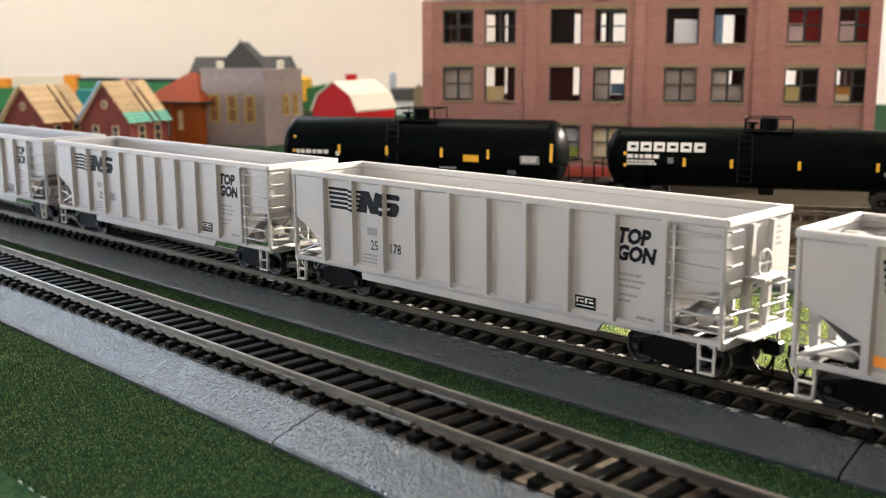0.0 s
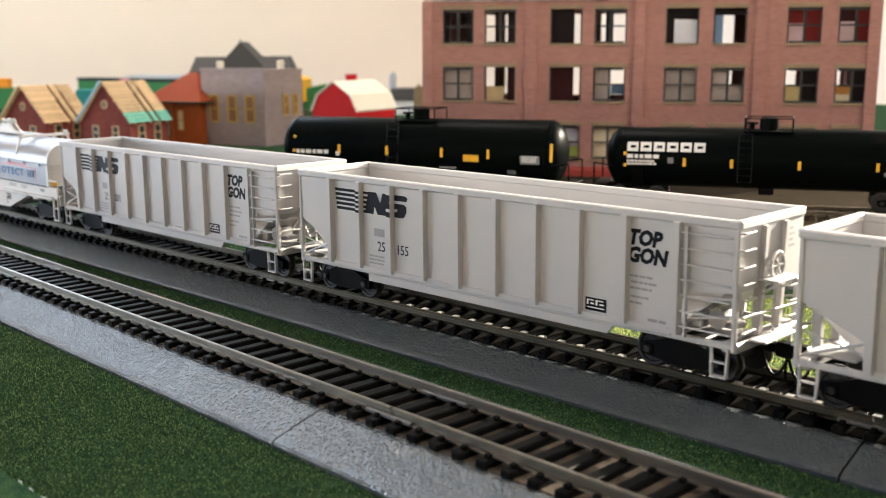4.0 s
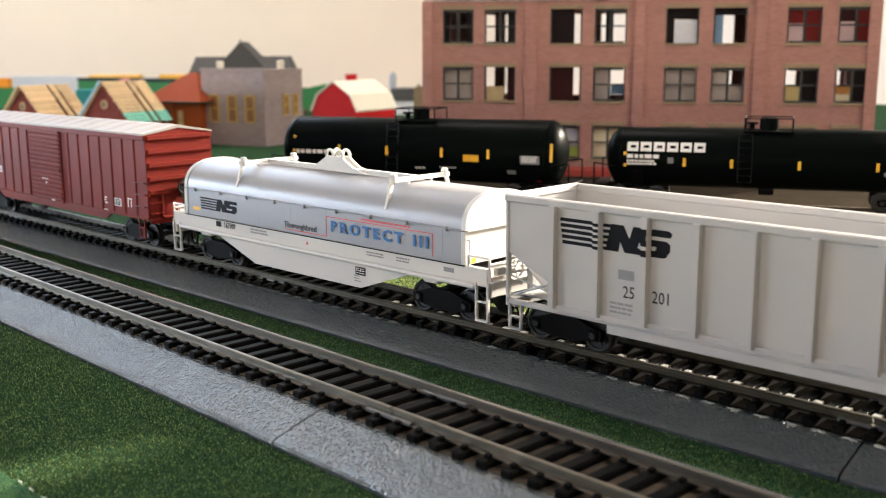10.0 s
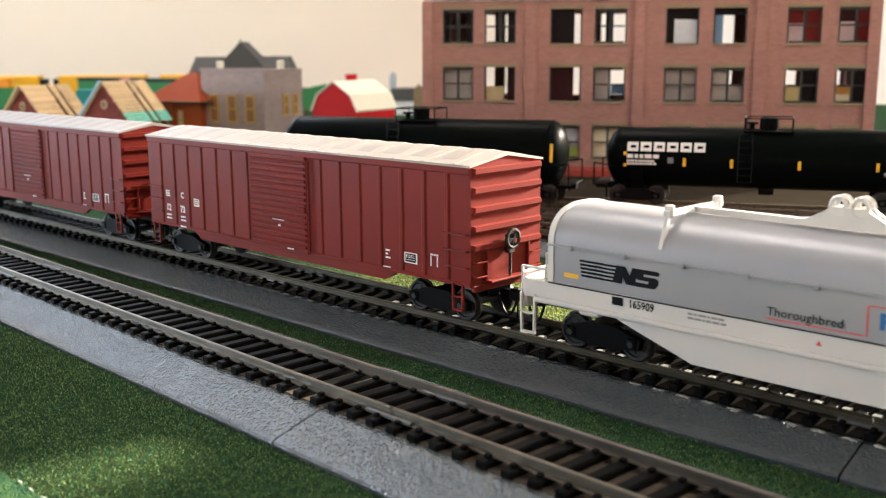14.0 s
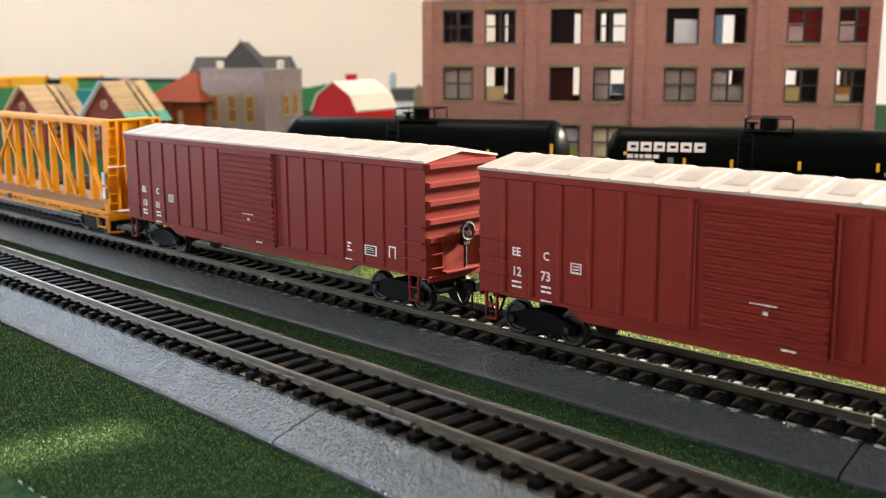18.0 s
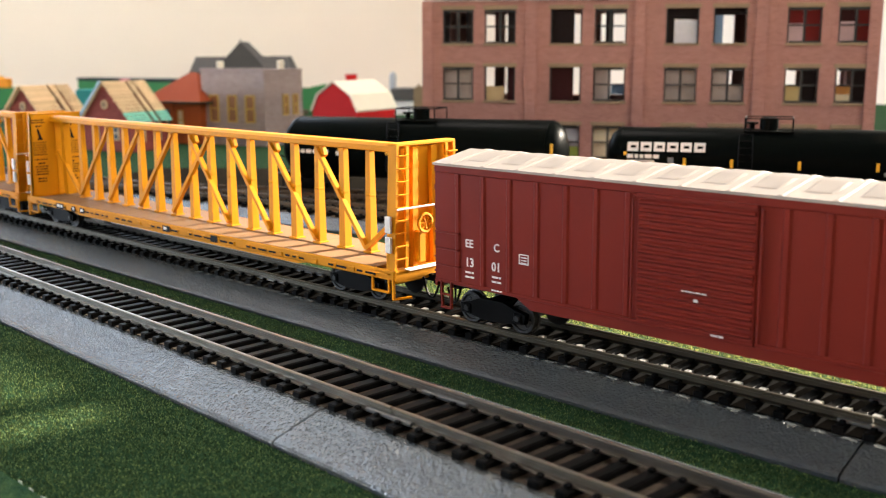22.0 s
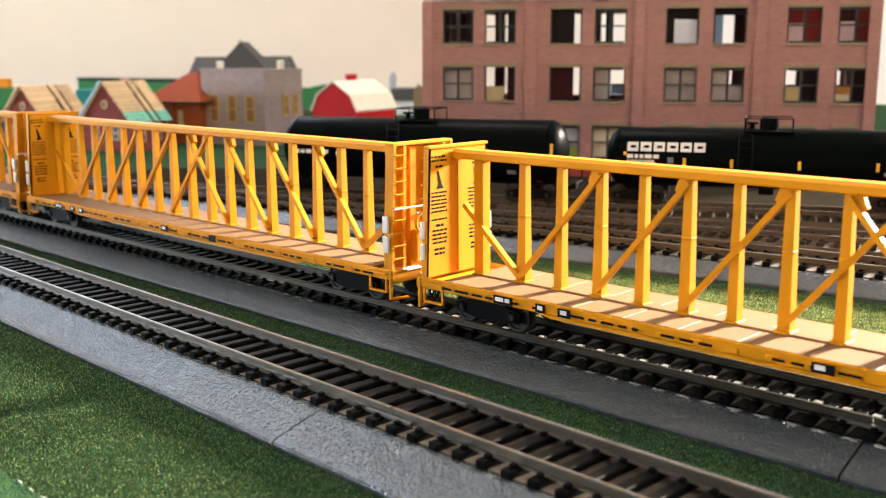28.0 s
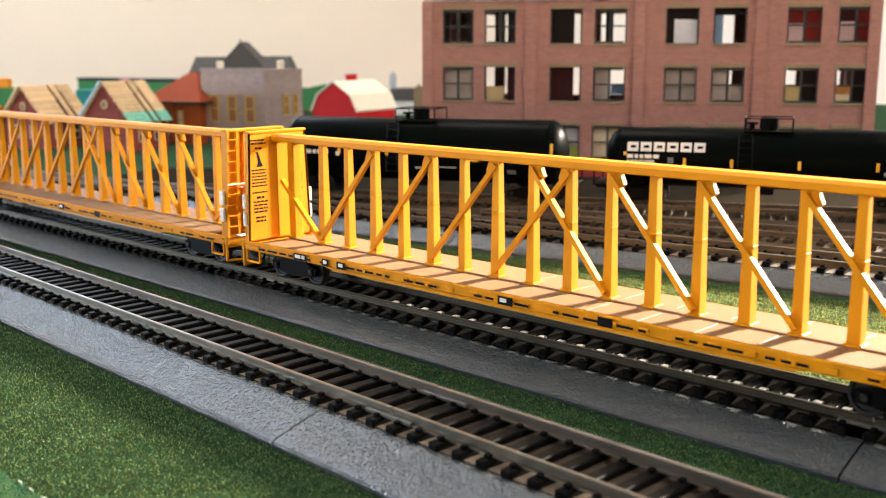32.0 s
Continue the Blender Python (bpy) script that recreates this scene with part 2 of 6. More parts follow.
def wall_with_window(name, along, a, b, c0, c1, holes):
    """A wall between a and b along x or y, from c0 to c1 across, with openings (from, to, sill, head)."""
    w = Build()
    put = (lambda u0, u1, z0, z1: w.box(u0, u1, c0, c1, z0, z1)) if along == "x" else (lambda u0, u1, z0, z1: w.box(c0, c1, u0, u1, z0, z1))
    u = a
    for h0, h1, s0, s1 in holes:
        put(u, h0, FLOOR, TOP)
        put(h0, h1, FLOOR, s0)
        put(h0, h1, s1, TOP)
        u = h1
    put(u, b, FLOOR, TOP)
    return solid(name, w, WALL_PAINT, "plain cream painted room wall", "wall", "structure")


BACK_WINDOW = (-0.10, 1.45, 0.42, 1.48)
LOW_WINDOW = (-1.62, -0.36, 0.04, 0.46)
WEST_WINDOW = (0.20, 1.40, 0.50, 1.45)
EAST_WINDOW = (0.15, 1.55, 0.15, 1.75)
REAR_WINDOW = (-1.90, 0.40, 0.80, 1.80)
wall_with_window("wall_west", "y", Y0, Y1, X0 - 0.12, X0, [LOW_WINDOW, WEST_WINDOW])
wall_with_window("wall_east", "y", Y0, Y1, X1, X1 + 0.12, [EAST_WINDOW])
wall_with_window("wall_north", "x", X0 - 0.12, X1 + 0.12, Y1, Y1 + 0.12, [BACK_WINDOW])
wall_with_window("wall_south", "x", X0 - 0.12, X1 + 0.12, Y0 - 0.12, Y0, [REAR_WINDOW])
solid("floor", Build().box(X0 - 0.12, X1 + 0.12, Y0 - 0.12, Y1 + 0.12, FLOOR - 0.1, FLOOR), FLOOR_WOOD, "brown wooden floor of the layout room", "floor", "structure")
solid("ceiling", Build().box(X0 - 0.12, X1 + 0.12, Y0 - 0.12, Y1 + 0.12, TOP, TOP + 0.1), WALL_PAINT, "plain cream room ceiling", "ceiling", "structure")


def window_frame(name, hole, y, m=None, bars=(1, 1, 1, 1)):
    x0, x1, z0, z1 = hole
    e = 0.014
    w = thing(name, "wide white-framed window in the room wall", "window", m, kind="structure")
    f = Build()
    for (a, b, c, d), there in zip(((x0, x0 + e, z0, z1), (x1 - e, x1, z0, z1), (x0 + e, x1 - e, z0, z0 + e), (x0 + e, x1 - e, z1 - e, z1)), bars):
        if there:
            f.box(a, b, y - 0.025, y + 0.025, c, d, 0.004)
    part("window_frame", f, PAINT_WHITE, w)
    return w



# unseen fixture, added to go with the overhead fill lamps
def ceiling_light(x, y):
    c = thing("ceiling_light", "added unseen ceiling light, square and white, with a lit diffuser", "ceiling light", pose(x, y, TOP - 0.06), group="ceiling lights")
    f = Build()
    for a, b, p, q in ((-0.31, 0.31, -0.31, -0.28), (-0.31, 0.31, 0.28, 0.31), (-0.31, -0.28, -0.28, 0.28), (0.28, 0.31, -0.28, 0.28)):
        f.box(a, b, p, q, 0, 0.06, 0.003)
    part("frame", f, PAINT_WHITE, c)
    part("diffuser", Build().box(-0.28, 0.28, -0.28, 0.28, 0.010, 0.058), GLOW, c, "glowing white diffuser")
    return c


GLOW = bpy.data.materials.new("lit_diffuser")
GLOW.use_nodes = True
glow = GLOW.node_tree.nodes["Principled BSDF"]
glow.inputs["Emission Color"].default_value, glow.inputs["Emission Strength"].default_value = (1.0, 0.93, 0.83, 1), 0.7
ceiling_light(-1.10, 0.82)
ceiling_light(0.55, 1.05)
window_frame("window_1", BACK_WINDOW, Y1 + 0.06)
window_frame("window_2", REAR_WINDOW, Y0 - 0.06)
window_frame("window_4", WEST_WINDOW, 0.0, pose(X0 - 0.06, 0, 0, 0, 0, 90))
window_frame("window_5", LOW_WINDOW, 0.0, pose(X0 - 0.06, 0, 0, 0, 0, 90))
window_frame("window_3", EAST_WINDOW, 0.0, pose(X1 + 0.06, 0, 0, 0, 0, 90))

# ---- the layout's board and its green mat ----
TABLE = (-2.3, 1.9, -0.22, 1.75)
table = thing("layout_table", "plain wooden layout table under the green mat", "table", pose(0, 0, FLOOR), kind="structure")
part("tabletop", Build().box(TABLE[0], TABLE[1], TABLE[2], TABLE[3], -0.03 - FLOOR, -0.003 - FLOOR, 0.002), FLOOR_WOOD, table)
for lx in (-2.2, -0.2, 1.8):
    for ly in (-0.1, 1.6):
        part("leg", Build().box(lx - 0.035, lx + 0.035, ly - 0.035, ly + 0.035, 0, -0.03 - FLOOR), FLOOR_WOOD, table)
solid("ground", Build().box(TABLE[0], TABLE[1], TABLE[2], TABLE[3], -0.003, 0.0), GRASS, "dark green grass mat covering the layout board", "grass mat", "structure")


# a second mat overlaps the first one along the front, with a frayed pale edge
solid("front_mat", Build().box(-1.2, 0.9, TABLE[2], 0.0866, 0.0001, 0.0008), GRASS, "dark green grass mat laid along the front edge", "grass mat", "structure")
edge, edge_rng = Build(), random.Random(5)
for i in range(170):
    ex, er = edge_rng.uniform(-0.45, -0.05), edge_rng.uniform(0.0002, 0.0007)
    edge.box(ex - er, ex + er, 0.0866, 0.0866 + er * 0.6, 0.0, 0.0004 + er)
tagged(solid("mat_fray", edge, material("mat_backing", (0.30, 0.36, 0.30), 0.9, scale=300), "pale frayed backing along the mat's cut edge", "mat edge"), kind="stuff")

# dark ballast of the yard, from the third track to the factory
solid("yard_ground", Build().prism([(-0.72, 0.345), (-0.15, 0.428), (1.2, 0.63), (1.2, 1.3), (-0.30, 0.765), (-0.60, 0.565), (-0.76, 0.44)], 0.0, 0.0012, "z"), material("yard_ballast", (0.022, 0.018, 0.013), 0.9, second=(0.040, 0.032, 0.024), spec=0.0, scale=500, bump=0.00015, bump_scale=900), "dark brown ballast of the freight yard", "ballast", "structure")


# ---- tracks ----
TIE_STEP = 0.0073


def rail_profile(y):
    return [(y - 0.0013, 0.0078), (y + 0.0013, 0.0078), (y + 0.0013, 0.0082), (y + 0.0003, 0.0085), (y + 0.0003, 0.0096), (y + 0.0006, 0.0098),
            (y + 0.0006, 0.0103), (y + 0.0004, RAIL_TOP), (y - 0.0004, RAIL_TOP), (y - 0.0006, 0.0103), (y - 0.0006, 0.0098), (y - 0.0003, 0.0096), (y - 0.0003, 0.0085), (y - 0.0013, 0.0082)]


def bed_profile(w):
    half = [(w, 0.0), (w, 0.0010), (w - 0.0005, 0.0016), (w - 0.0013, 0.0020), (0.0163, 0.0055), (0.0150, 0.0058)]
    return half + [(-y, z) for y, z in reversed(half)]


def track(name, label, m, a, b, joints, ties, mats, bed=True, glints=False, lead=0.0, width=0.0266, seams=-9.0):
    """A straight track along x from a to b; joints: where its rails meet, its bed meeting `lead` before; ties: the stretch whose ties are parts of their own."""
    t = thing(name, label, "railway track", m)
    cuts = [a] + [j for j in joints if a < j < b] + [b]
    bed_cuts = [a] + [j - lead for j in joints if max(a, seams) < j - lead < b] + [b]
    if bed:
        for u0, u1 in zip(bed_cuts, bed_cuts[1:]):
            part("roadbed", Build().prism(bed_profile(width), u0 + 0.0003, u1 - 0.0003), mats["bed"], t, "grey plastic roadbed section")
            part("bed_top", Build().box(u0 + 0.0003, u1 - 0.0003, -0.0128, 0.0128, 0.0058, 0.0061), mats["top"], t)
    else:
        part("roadbed", Build().prism([(-0.019, 0.0), (0.019, 0.0), (0.0165, 0.0055), (-0.0165, 0.0055)], a, b), mats["bed"], t)
        part("bed_top", Build().box(a, b, -0.016, 0.016, 0.0055, 0.0058), mats["top"], t)
    for u0, u1 in zip(cuts, cuts[1:]):
        for y in (-0.00915, 0.00915):
            part("rail", Build().prism(rail_profile(y), u0 + 0.00015, u1 - 0.00015), mats["rail"], t)
    for j in cuts[1:-1]:
        for y in (-0.00915, 0.00915):
            part("rail_joiner", Build().box(j - 0.008, j + 0.008, y - 0.0017, y - 0.0003, 0.0079, 0.0089, 0.0002), JOINER, t, "dull steel rail joiner")
    z0 = 0.0058 if bed else 0.0055
    tb = Build().box(-0.0016, 0.0016, -0.0137, 0.0137, z0, 0.0078, 0.00035)
    for y in (-0.00915, 0.00915):
        for s in (-1, 1):
            tb.box(-0.0008, 0.0008, y + s * 0.0019 - 0.0008, y + s * 0.0019 + 0.0008, 0.0078, 0.0087, 0.0003)
    tie_mesh = tb.mesh("tie", mats["tie"])
    # small pale block between two ties, a painted glint of sunlight
    glint_mesh = Build().box(TIE_STEP / 2 - 0.0010, TIE_STEP / 2 + 0.0010, -0.0009, 0.0009, 0.0061, 0.0078).mesh("tie_plate", TIE_GLINT)
    rest = Build()
    n0, n1 = int(math.ceil(a / TIE_STEP)), int(math.floor(b / TIE_STEP))
    for i in range(n0, n1 + 1):
        x = i * TIE_STEP
        if ties[0] <= x <= ties[1]:
            ob = new("tie", tie_mesh)
            ob.parent, ob.location.x = t, x
            if glints and x > -0.27:
                pl = new("tie_plate", glint_mesh)
                pl.parent, pl.location.x = t, x
        else:
            rest.box(x - 0.0016, x + 0.0016, -0.0137, 0.0137, z0, 0.0078)
    if rest.v:
        tagged(part("far_ties", rest, mats["tie"], t), kind="stuff")
    return t


PLAIN = {"bed": BED, "top": TIE_BED, "rail": RAIL, "tie": TIE}
BROWN = {"bed": CORK, "top": CORK, "rail": YARD_RAIL, "tie": material("brown_ties", (0.046, 0.034, 0.022), 0.8, second=(0.060, 0.045, 0.030), scale=300, random_tint=0.2, spec=0.02)}
NEAR = pose(-0.25, 0.1690, 0, 0, 0, -1.30)
track("near_track", "empty model railway track on grey plastic roadbed", NEAR, -2.0, 2.1, [0.0765 + i * 0.2286 for i in range(-9, 9)], (-0.55, 0.42), PLAIN, lead=0.0213, width=0.0293)
track("train_track", "model railway track on grey roadbed under the train", pose(0, TRAIN_Y, 0), -2.28, 1.88, [-0.0885 + i * 0.2286 for i in range(-10, 9)], (-0.95, 0.05), {**PLAIN, "top": SHADED_BED, "rail": DARK_RAIL}, glints=True, seams=-0.2)
track("yard_track", "yard track on grey roadbed behind the train", pose(-0.25, 0.3925, 0, 0, 0, 8.5), -1.2, 1.6, [-0.1 + i * 0.2286 for i in range(-5, 8)], (-0.35, 0.3), {**PLAIN, "rail": YARD_RAIL, "top": CORK})
track("brown_yard_track", "dusty brown yard track", pose(-0.19, 0.4600, 0, 0, 0, 14), -0.19, 1.2, [], (-0.19, 0.25), BROWN, False)
track("tank_siding", "dusty brown siding under the tank cars", pose(-0.3458, 0.4680, 0, 0, 0, 26.5), -0.34, 1.0, [], (-0.3, 0.3), BROWN, False)


# ---- grass fibres of the mat, where the camera looks down on it ----
def fibres(name, x0, x1, y0, y1, count, size, seed, mat, keep):
    rng = np.random.RandomState(seed)
    x, y = rng.uniform(x0, x1, count), rng.uniform(y0, y1, count)
    ok = keep(x, y)
    x, y = x[ok], y[ok]
    n = len(x)
    a, lean = rng.uniform(0, 2 * np.pi, n), rng.uniform(-0.6, 0.6, (n, 2))
    h, w = size * rng.uniform(0.5, 1.3, n), size * rng.uniform(0.25, 0.5, n)
    v = np.zeros((n, 3, 3))
    v[:, 0] = np.stack([x - np.cos(a) * w, y - np.sin(a) * w, np.full(n, -0.00005)], 1)
    v[:, 1] = np.stack([x + np.cos(a) * w, y + np.sin(a) * w, np.full(n, -0.00005)], 1)
    v[:, 2] = np.stack([x + lean[:, 0] * h, y + lean[:, 1] * h, h], 1)
    me = bpy.data.meshes.new(name)
    me.from_pydata(v.reshape(-1, 3).tolist(), [], np.arange(3 * n).reshape(-1, 3).tolist())
    me.materials.append(mat)
    return tagged(new(name, me), "short green grass fibres on the mat", "grass", kind="stuff")


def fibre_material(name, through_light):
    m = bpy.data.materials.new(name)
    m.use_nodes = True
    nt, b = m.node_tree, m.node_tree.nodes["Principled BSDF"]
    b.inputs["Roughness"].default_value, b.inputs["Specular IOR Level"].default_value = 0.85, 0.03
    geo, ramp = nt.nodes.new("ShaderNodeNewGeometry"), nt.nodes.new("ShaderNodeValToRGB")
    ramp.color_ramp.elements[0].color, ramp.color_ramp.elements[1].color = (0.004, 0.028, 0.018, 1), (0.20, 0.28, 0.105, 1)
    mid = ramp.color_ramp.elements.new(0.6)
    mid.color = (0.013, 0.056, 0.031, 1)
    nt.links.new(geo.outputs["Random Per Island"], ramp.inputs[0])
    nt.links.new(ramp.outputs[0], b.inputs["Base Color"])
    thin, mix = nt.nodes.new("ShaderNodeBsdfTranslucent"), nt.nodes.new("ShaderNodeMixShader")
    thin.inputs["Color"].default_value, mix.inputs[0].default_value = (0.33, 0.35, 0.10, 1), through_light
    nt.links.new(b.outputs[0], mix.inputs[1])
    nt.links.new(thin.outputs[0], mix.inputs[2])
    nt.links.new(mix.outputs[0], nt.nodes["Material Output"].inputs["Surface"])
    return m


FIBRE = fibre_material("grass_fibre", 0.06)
# same grass, more translucent: puts extra sunlight into the strip behind the train
SUNLIT_FIBRE = fibre_material("sunlit_grass_fibre", 0.28)
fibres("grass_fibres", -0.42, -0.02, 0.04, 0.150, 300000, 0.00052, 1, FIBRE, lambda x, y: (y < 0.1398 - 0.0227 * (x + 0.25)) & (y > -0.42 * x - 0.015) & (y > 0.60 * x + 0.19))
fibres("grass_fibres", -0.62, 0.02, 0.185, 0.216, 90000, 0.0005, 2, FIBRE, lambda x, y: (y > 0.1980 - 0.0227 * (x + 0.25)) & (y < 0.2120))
fibres("grass_fibres", -0.50, 0.20, 0.264, 0.44, 300000, 0.0006, 3, SUNLIT_FIBRE, lambda x, y: (y < 0.3600 + 0.1495 * (x + 0.25)) & (y > -0.80 * x + 0.02) & (y > 0.9 * x + 0.20))
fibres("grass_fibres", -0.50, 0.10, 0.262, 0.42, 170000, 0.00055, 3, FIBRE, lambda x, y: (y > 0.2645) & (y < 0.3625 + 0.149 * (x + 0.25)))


# ---- freight car pieces (x along the car, z from the rail top, y < 0 is the side seen) ----
WHEEL_R = 0.0048
WHEELSETS = []       # (object, x, z) for the rolling
TEXTS = {}


def lettering(text, size, mat, parent, at, face="side", name="lettering", bold=0.0, shear=0.0, wide=1.0, label="", align="LEFT", space=1.0):
    """Flat letters on a side (facing -y), an end (facing +x) or a far face; `at` is the lower left corner."""
    key = (text, size, bold, shear, wide, mat.name, align, space)
    if key not in TEXTS:
        data = bpy.data.curves.new("letters", "FONT")
        data.body, data.size, data.offset, data.shear, data.extrude, data.resolution_u = text, size, bold * size, shear, 0.00004, 2
        data.align_x, data.space_character = align, space
        temp = new("letters", data)
        me = bpy.data.meshes.new_from_object(temp.evaluated_get(bpy.context.evaluated_depsgraph_get()))
        bpy.data.objects.remove(temp)
        me.transform(Matrix.Diagonal((wide, 1, 1, 1)))
        me.materials.clear()
        me.materials.append(mat)
        TEXTS[key] = me
    ob = part(name, TEXTS[key], mat, parent, label)
    ob.matrix_basis = pose(*at, 90, 0, 0) if face == "side" else pose(*at, 90, 0, 90)
    return ob


def bars(build, x0, x1, z_top, rows, h, gap, y, seed=0, ragged=0.25):
    """Rows of plain bars that stand for small print, on a side at y."""
    rnd = random.Random(seed)
    for i in range(rows):
        z = z_top - i * (h + gap)
        x, end = x0, x1 - (x1 - x0) * ragged * rnd.random()
        while x < end - h:
            w = min(end - x, h * (1.2 + 3.0 * rnd.random()))
            build.box(x, x + w, y - 0.00005, y, z - h, z)
            x += w + h * 0.5
    return build


def truck_mesh():
    b = Build()
    for s in (-1, 1):
        y = s * 0.0106
        prof = [(-0.0125, 0.0034), (-0.0085, 0.0030), (-0.0040, 0.0022), (0.0040, 0.0022), (0.0085, 0.0030), (0.0125, 0.0034), (0.0130, 0.0062), (0.0090, 0.0072), (0.0045, 0.0088), (-0.0045, 0.0088), (-0.0090, 0.0072), (-0.0130, 0.0062)]
        b.prism(prof, y - 0.0009, y + 0.0009, "y")
        for x in (-0.0022, 0.0, 0.0022):
            b.rod((x, y - s * 0.0002, 0.0030), (x, y - s * 0.0002, 0.0074), 0.0009, 6)
        for x in (-0.0102, 0.0102):
            b.box(x - 0.0018, x + 0.0018, y - 0.0013, y + 0.0013, 0.0032, 0.0066, 0.0005)
    b.box(-0.0030, 0.0030, -0.0100, 0.0100, 0.0050, 0.0088, 0.0004)
    return b.mesh("truck", BLACK_PLASTIC, 30)


def wheel_mesh():
    b = Build()
    for s in (-1, 1):
        rings = [(s * 0.0070, 0.0012), (s * 0.0070, 0.0046), (s * 0.0072, 0.0054), (s * 0.0078, 0.0054), (s * 0.0079, 0.0049), (s * 0.0095, WHEEL_R), (s * 0.0095, 0.0040), (s * 0.0091, 0.0037), (s * 0.0091, 0.0014), (s * 0.0096, 0.0012)]
        b.lathe(rings, axis="y", n=20)
        for i in range(6):
            a = math.pi * i / 3
            b.rod((math.cos(a) * 0.0028, s * 0.0090, math.sin(a) * 0.0028), (math.cos(a) * 0.0028, s * 0.00935, math.sin(a) * 0.0028), 0.0005, 5)
    b.rod((0, -0.0105, 0), (0, 0.0105, 0), 0.0011, 8)
    return b.mesh("wheelset", WHEEL, 35)


TRUCK_MESH, WHEEL_MESH = truck_mesh(), wheel_mesh()
CAP_MESH = Build().lathe([(-0.0122, 0.0004), (-0.0122, 0.0009), (-0.0117, 0.0011)], axis="y", n=10).mesh("bearing_cap", WHEEL, 35)


def running_gear(car, centres, ends):
    """Trucks with their wheelsets, and a coupler and an air hose at each end."""
    for c in centres:
        t = part("truck", TRUCK_MESH, BLACK_PLASTIC, car, "black plastic freight truck")
        t.location = (c, 0, 0)
        for dx in (-0.0102, 0.0102):
            w = part("wheelset", WHEEL_MESH, WHEEL, t)
            w.location = (dx, 0, WHEEL_R)
            WHEELSETS.append((w, dx))
            k = part("bearing_cap", CAP_MESH, STEEL, t)
            k.location = (dx, 0, 0.0049)
    for s, e in ends:
        b = Build()
        b.bar((e - s * 0.006, 0, 0.0088), (e + s * 0.0045, 0, 0.0088), 0.0022, 0.0022)
        b.box(min(e + s * 0.0030, e + s * 0.0078), max(e + s * 0.0030, e + s * 0.0078), -0.0024, 0.0012, 0.0070, 0.0108, 0.0006)
        b.rod((e + s * 0.0060, -0.0014, 0.0016), (e + s * 0.0060, -0.0014, 0.0072), 0.00035, 5)
        part("coupler", b, BLACK_PLASTIC, car, "black knuckle coupler")
        hose = [Vector((e + s * (0.0005 + 0.0068 * u), -0.0042 + 0.0006 * u, 0.0095 - 0.0225 * u * (1 - u) - 0.002 * u)) for u in [i / 8 for i in range(9)]]
        part("air_hose", Build().tube(hose, 0.00042), BLACK_PLASTIC, car, smooth=60)


def grab(build, p, q, out, r=0.00028):
    """A grab iron between p and q that stands off by out."""
    p, q, out = Vector(p), Vector(q), Vector(out)
    build.rod(p + out, q + out, r, 5)
    build.rod(p, p + out, r, 5)
    build.rod(q, q + out, r, 5)


def iron(parent, mat, p, q, out, name="grab_iron", r=0.00028):
    b = Build()
    grab(b, p, q, out, r)
    return part(name, b, mat, parent)


def sill_step(parent, mat, x, y, z0, z1, w=0.0045):
    b = Build()
    stirrup(b, x, y, z0, z1, w)
    return part("sill_step", b, mat, parent)


def stirrup(build, x, y, z0, z1, w=0.0045):
    """A sill step hung below a corner."""
    for dx in (-w / 2, w / 2):
        build.bar((x + dx, y, z0), (x + dx * 0.9, y, z1), 0.0006, 0.0009, (0, 1, 0))
    build.bar((x - w / 2, y, z1), (x + w / 2, y, z1), 0.0012, 0.0006)
    build.bar((x - w / 2, y, (z0 + z1) / 2), (x + w / 2, y, (z0 + z1) / 2), 0.0009, 0.0005)


def cut_between(poly, x0, x1):
    """The part of a convex outline (x, z) between x0 and x1."""
    for keep, edge in ((lambda p: p[0] >= x0, x0), (lambda p: p[0] <= x1, x1)):
        out = []
        for p, q in zip(poly, poly[1:] + poly[:1]):
            if keep(p):
                out.append(p)
            if keep(p) != keep(q):
                f = (edge - p[0]) / (q[0] - p[0])
                out.append((edge, p[1] + f * (q[1] - p[1])))
        poly = out
    return poly


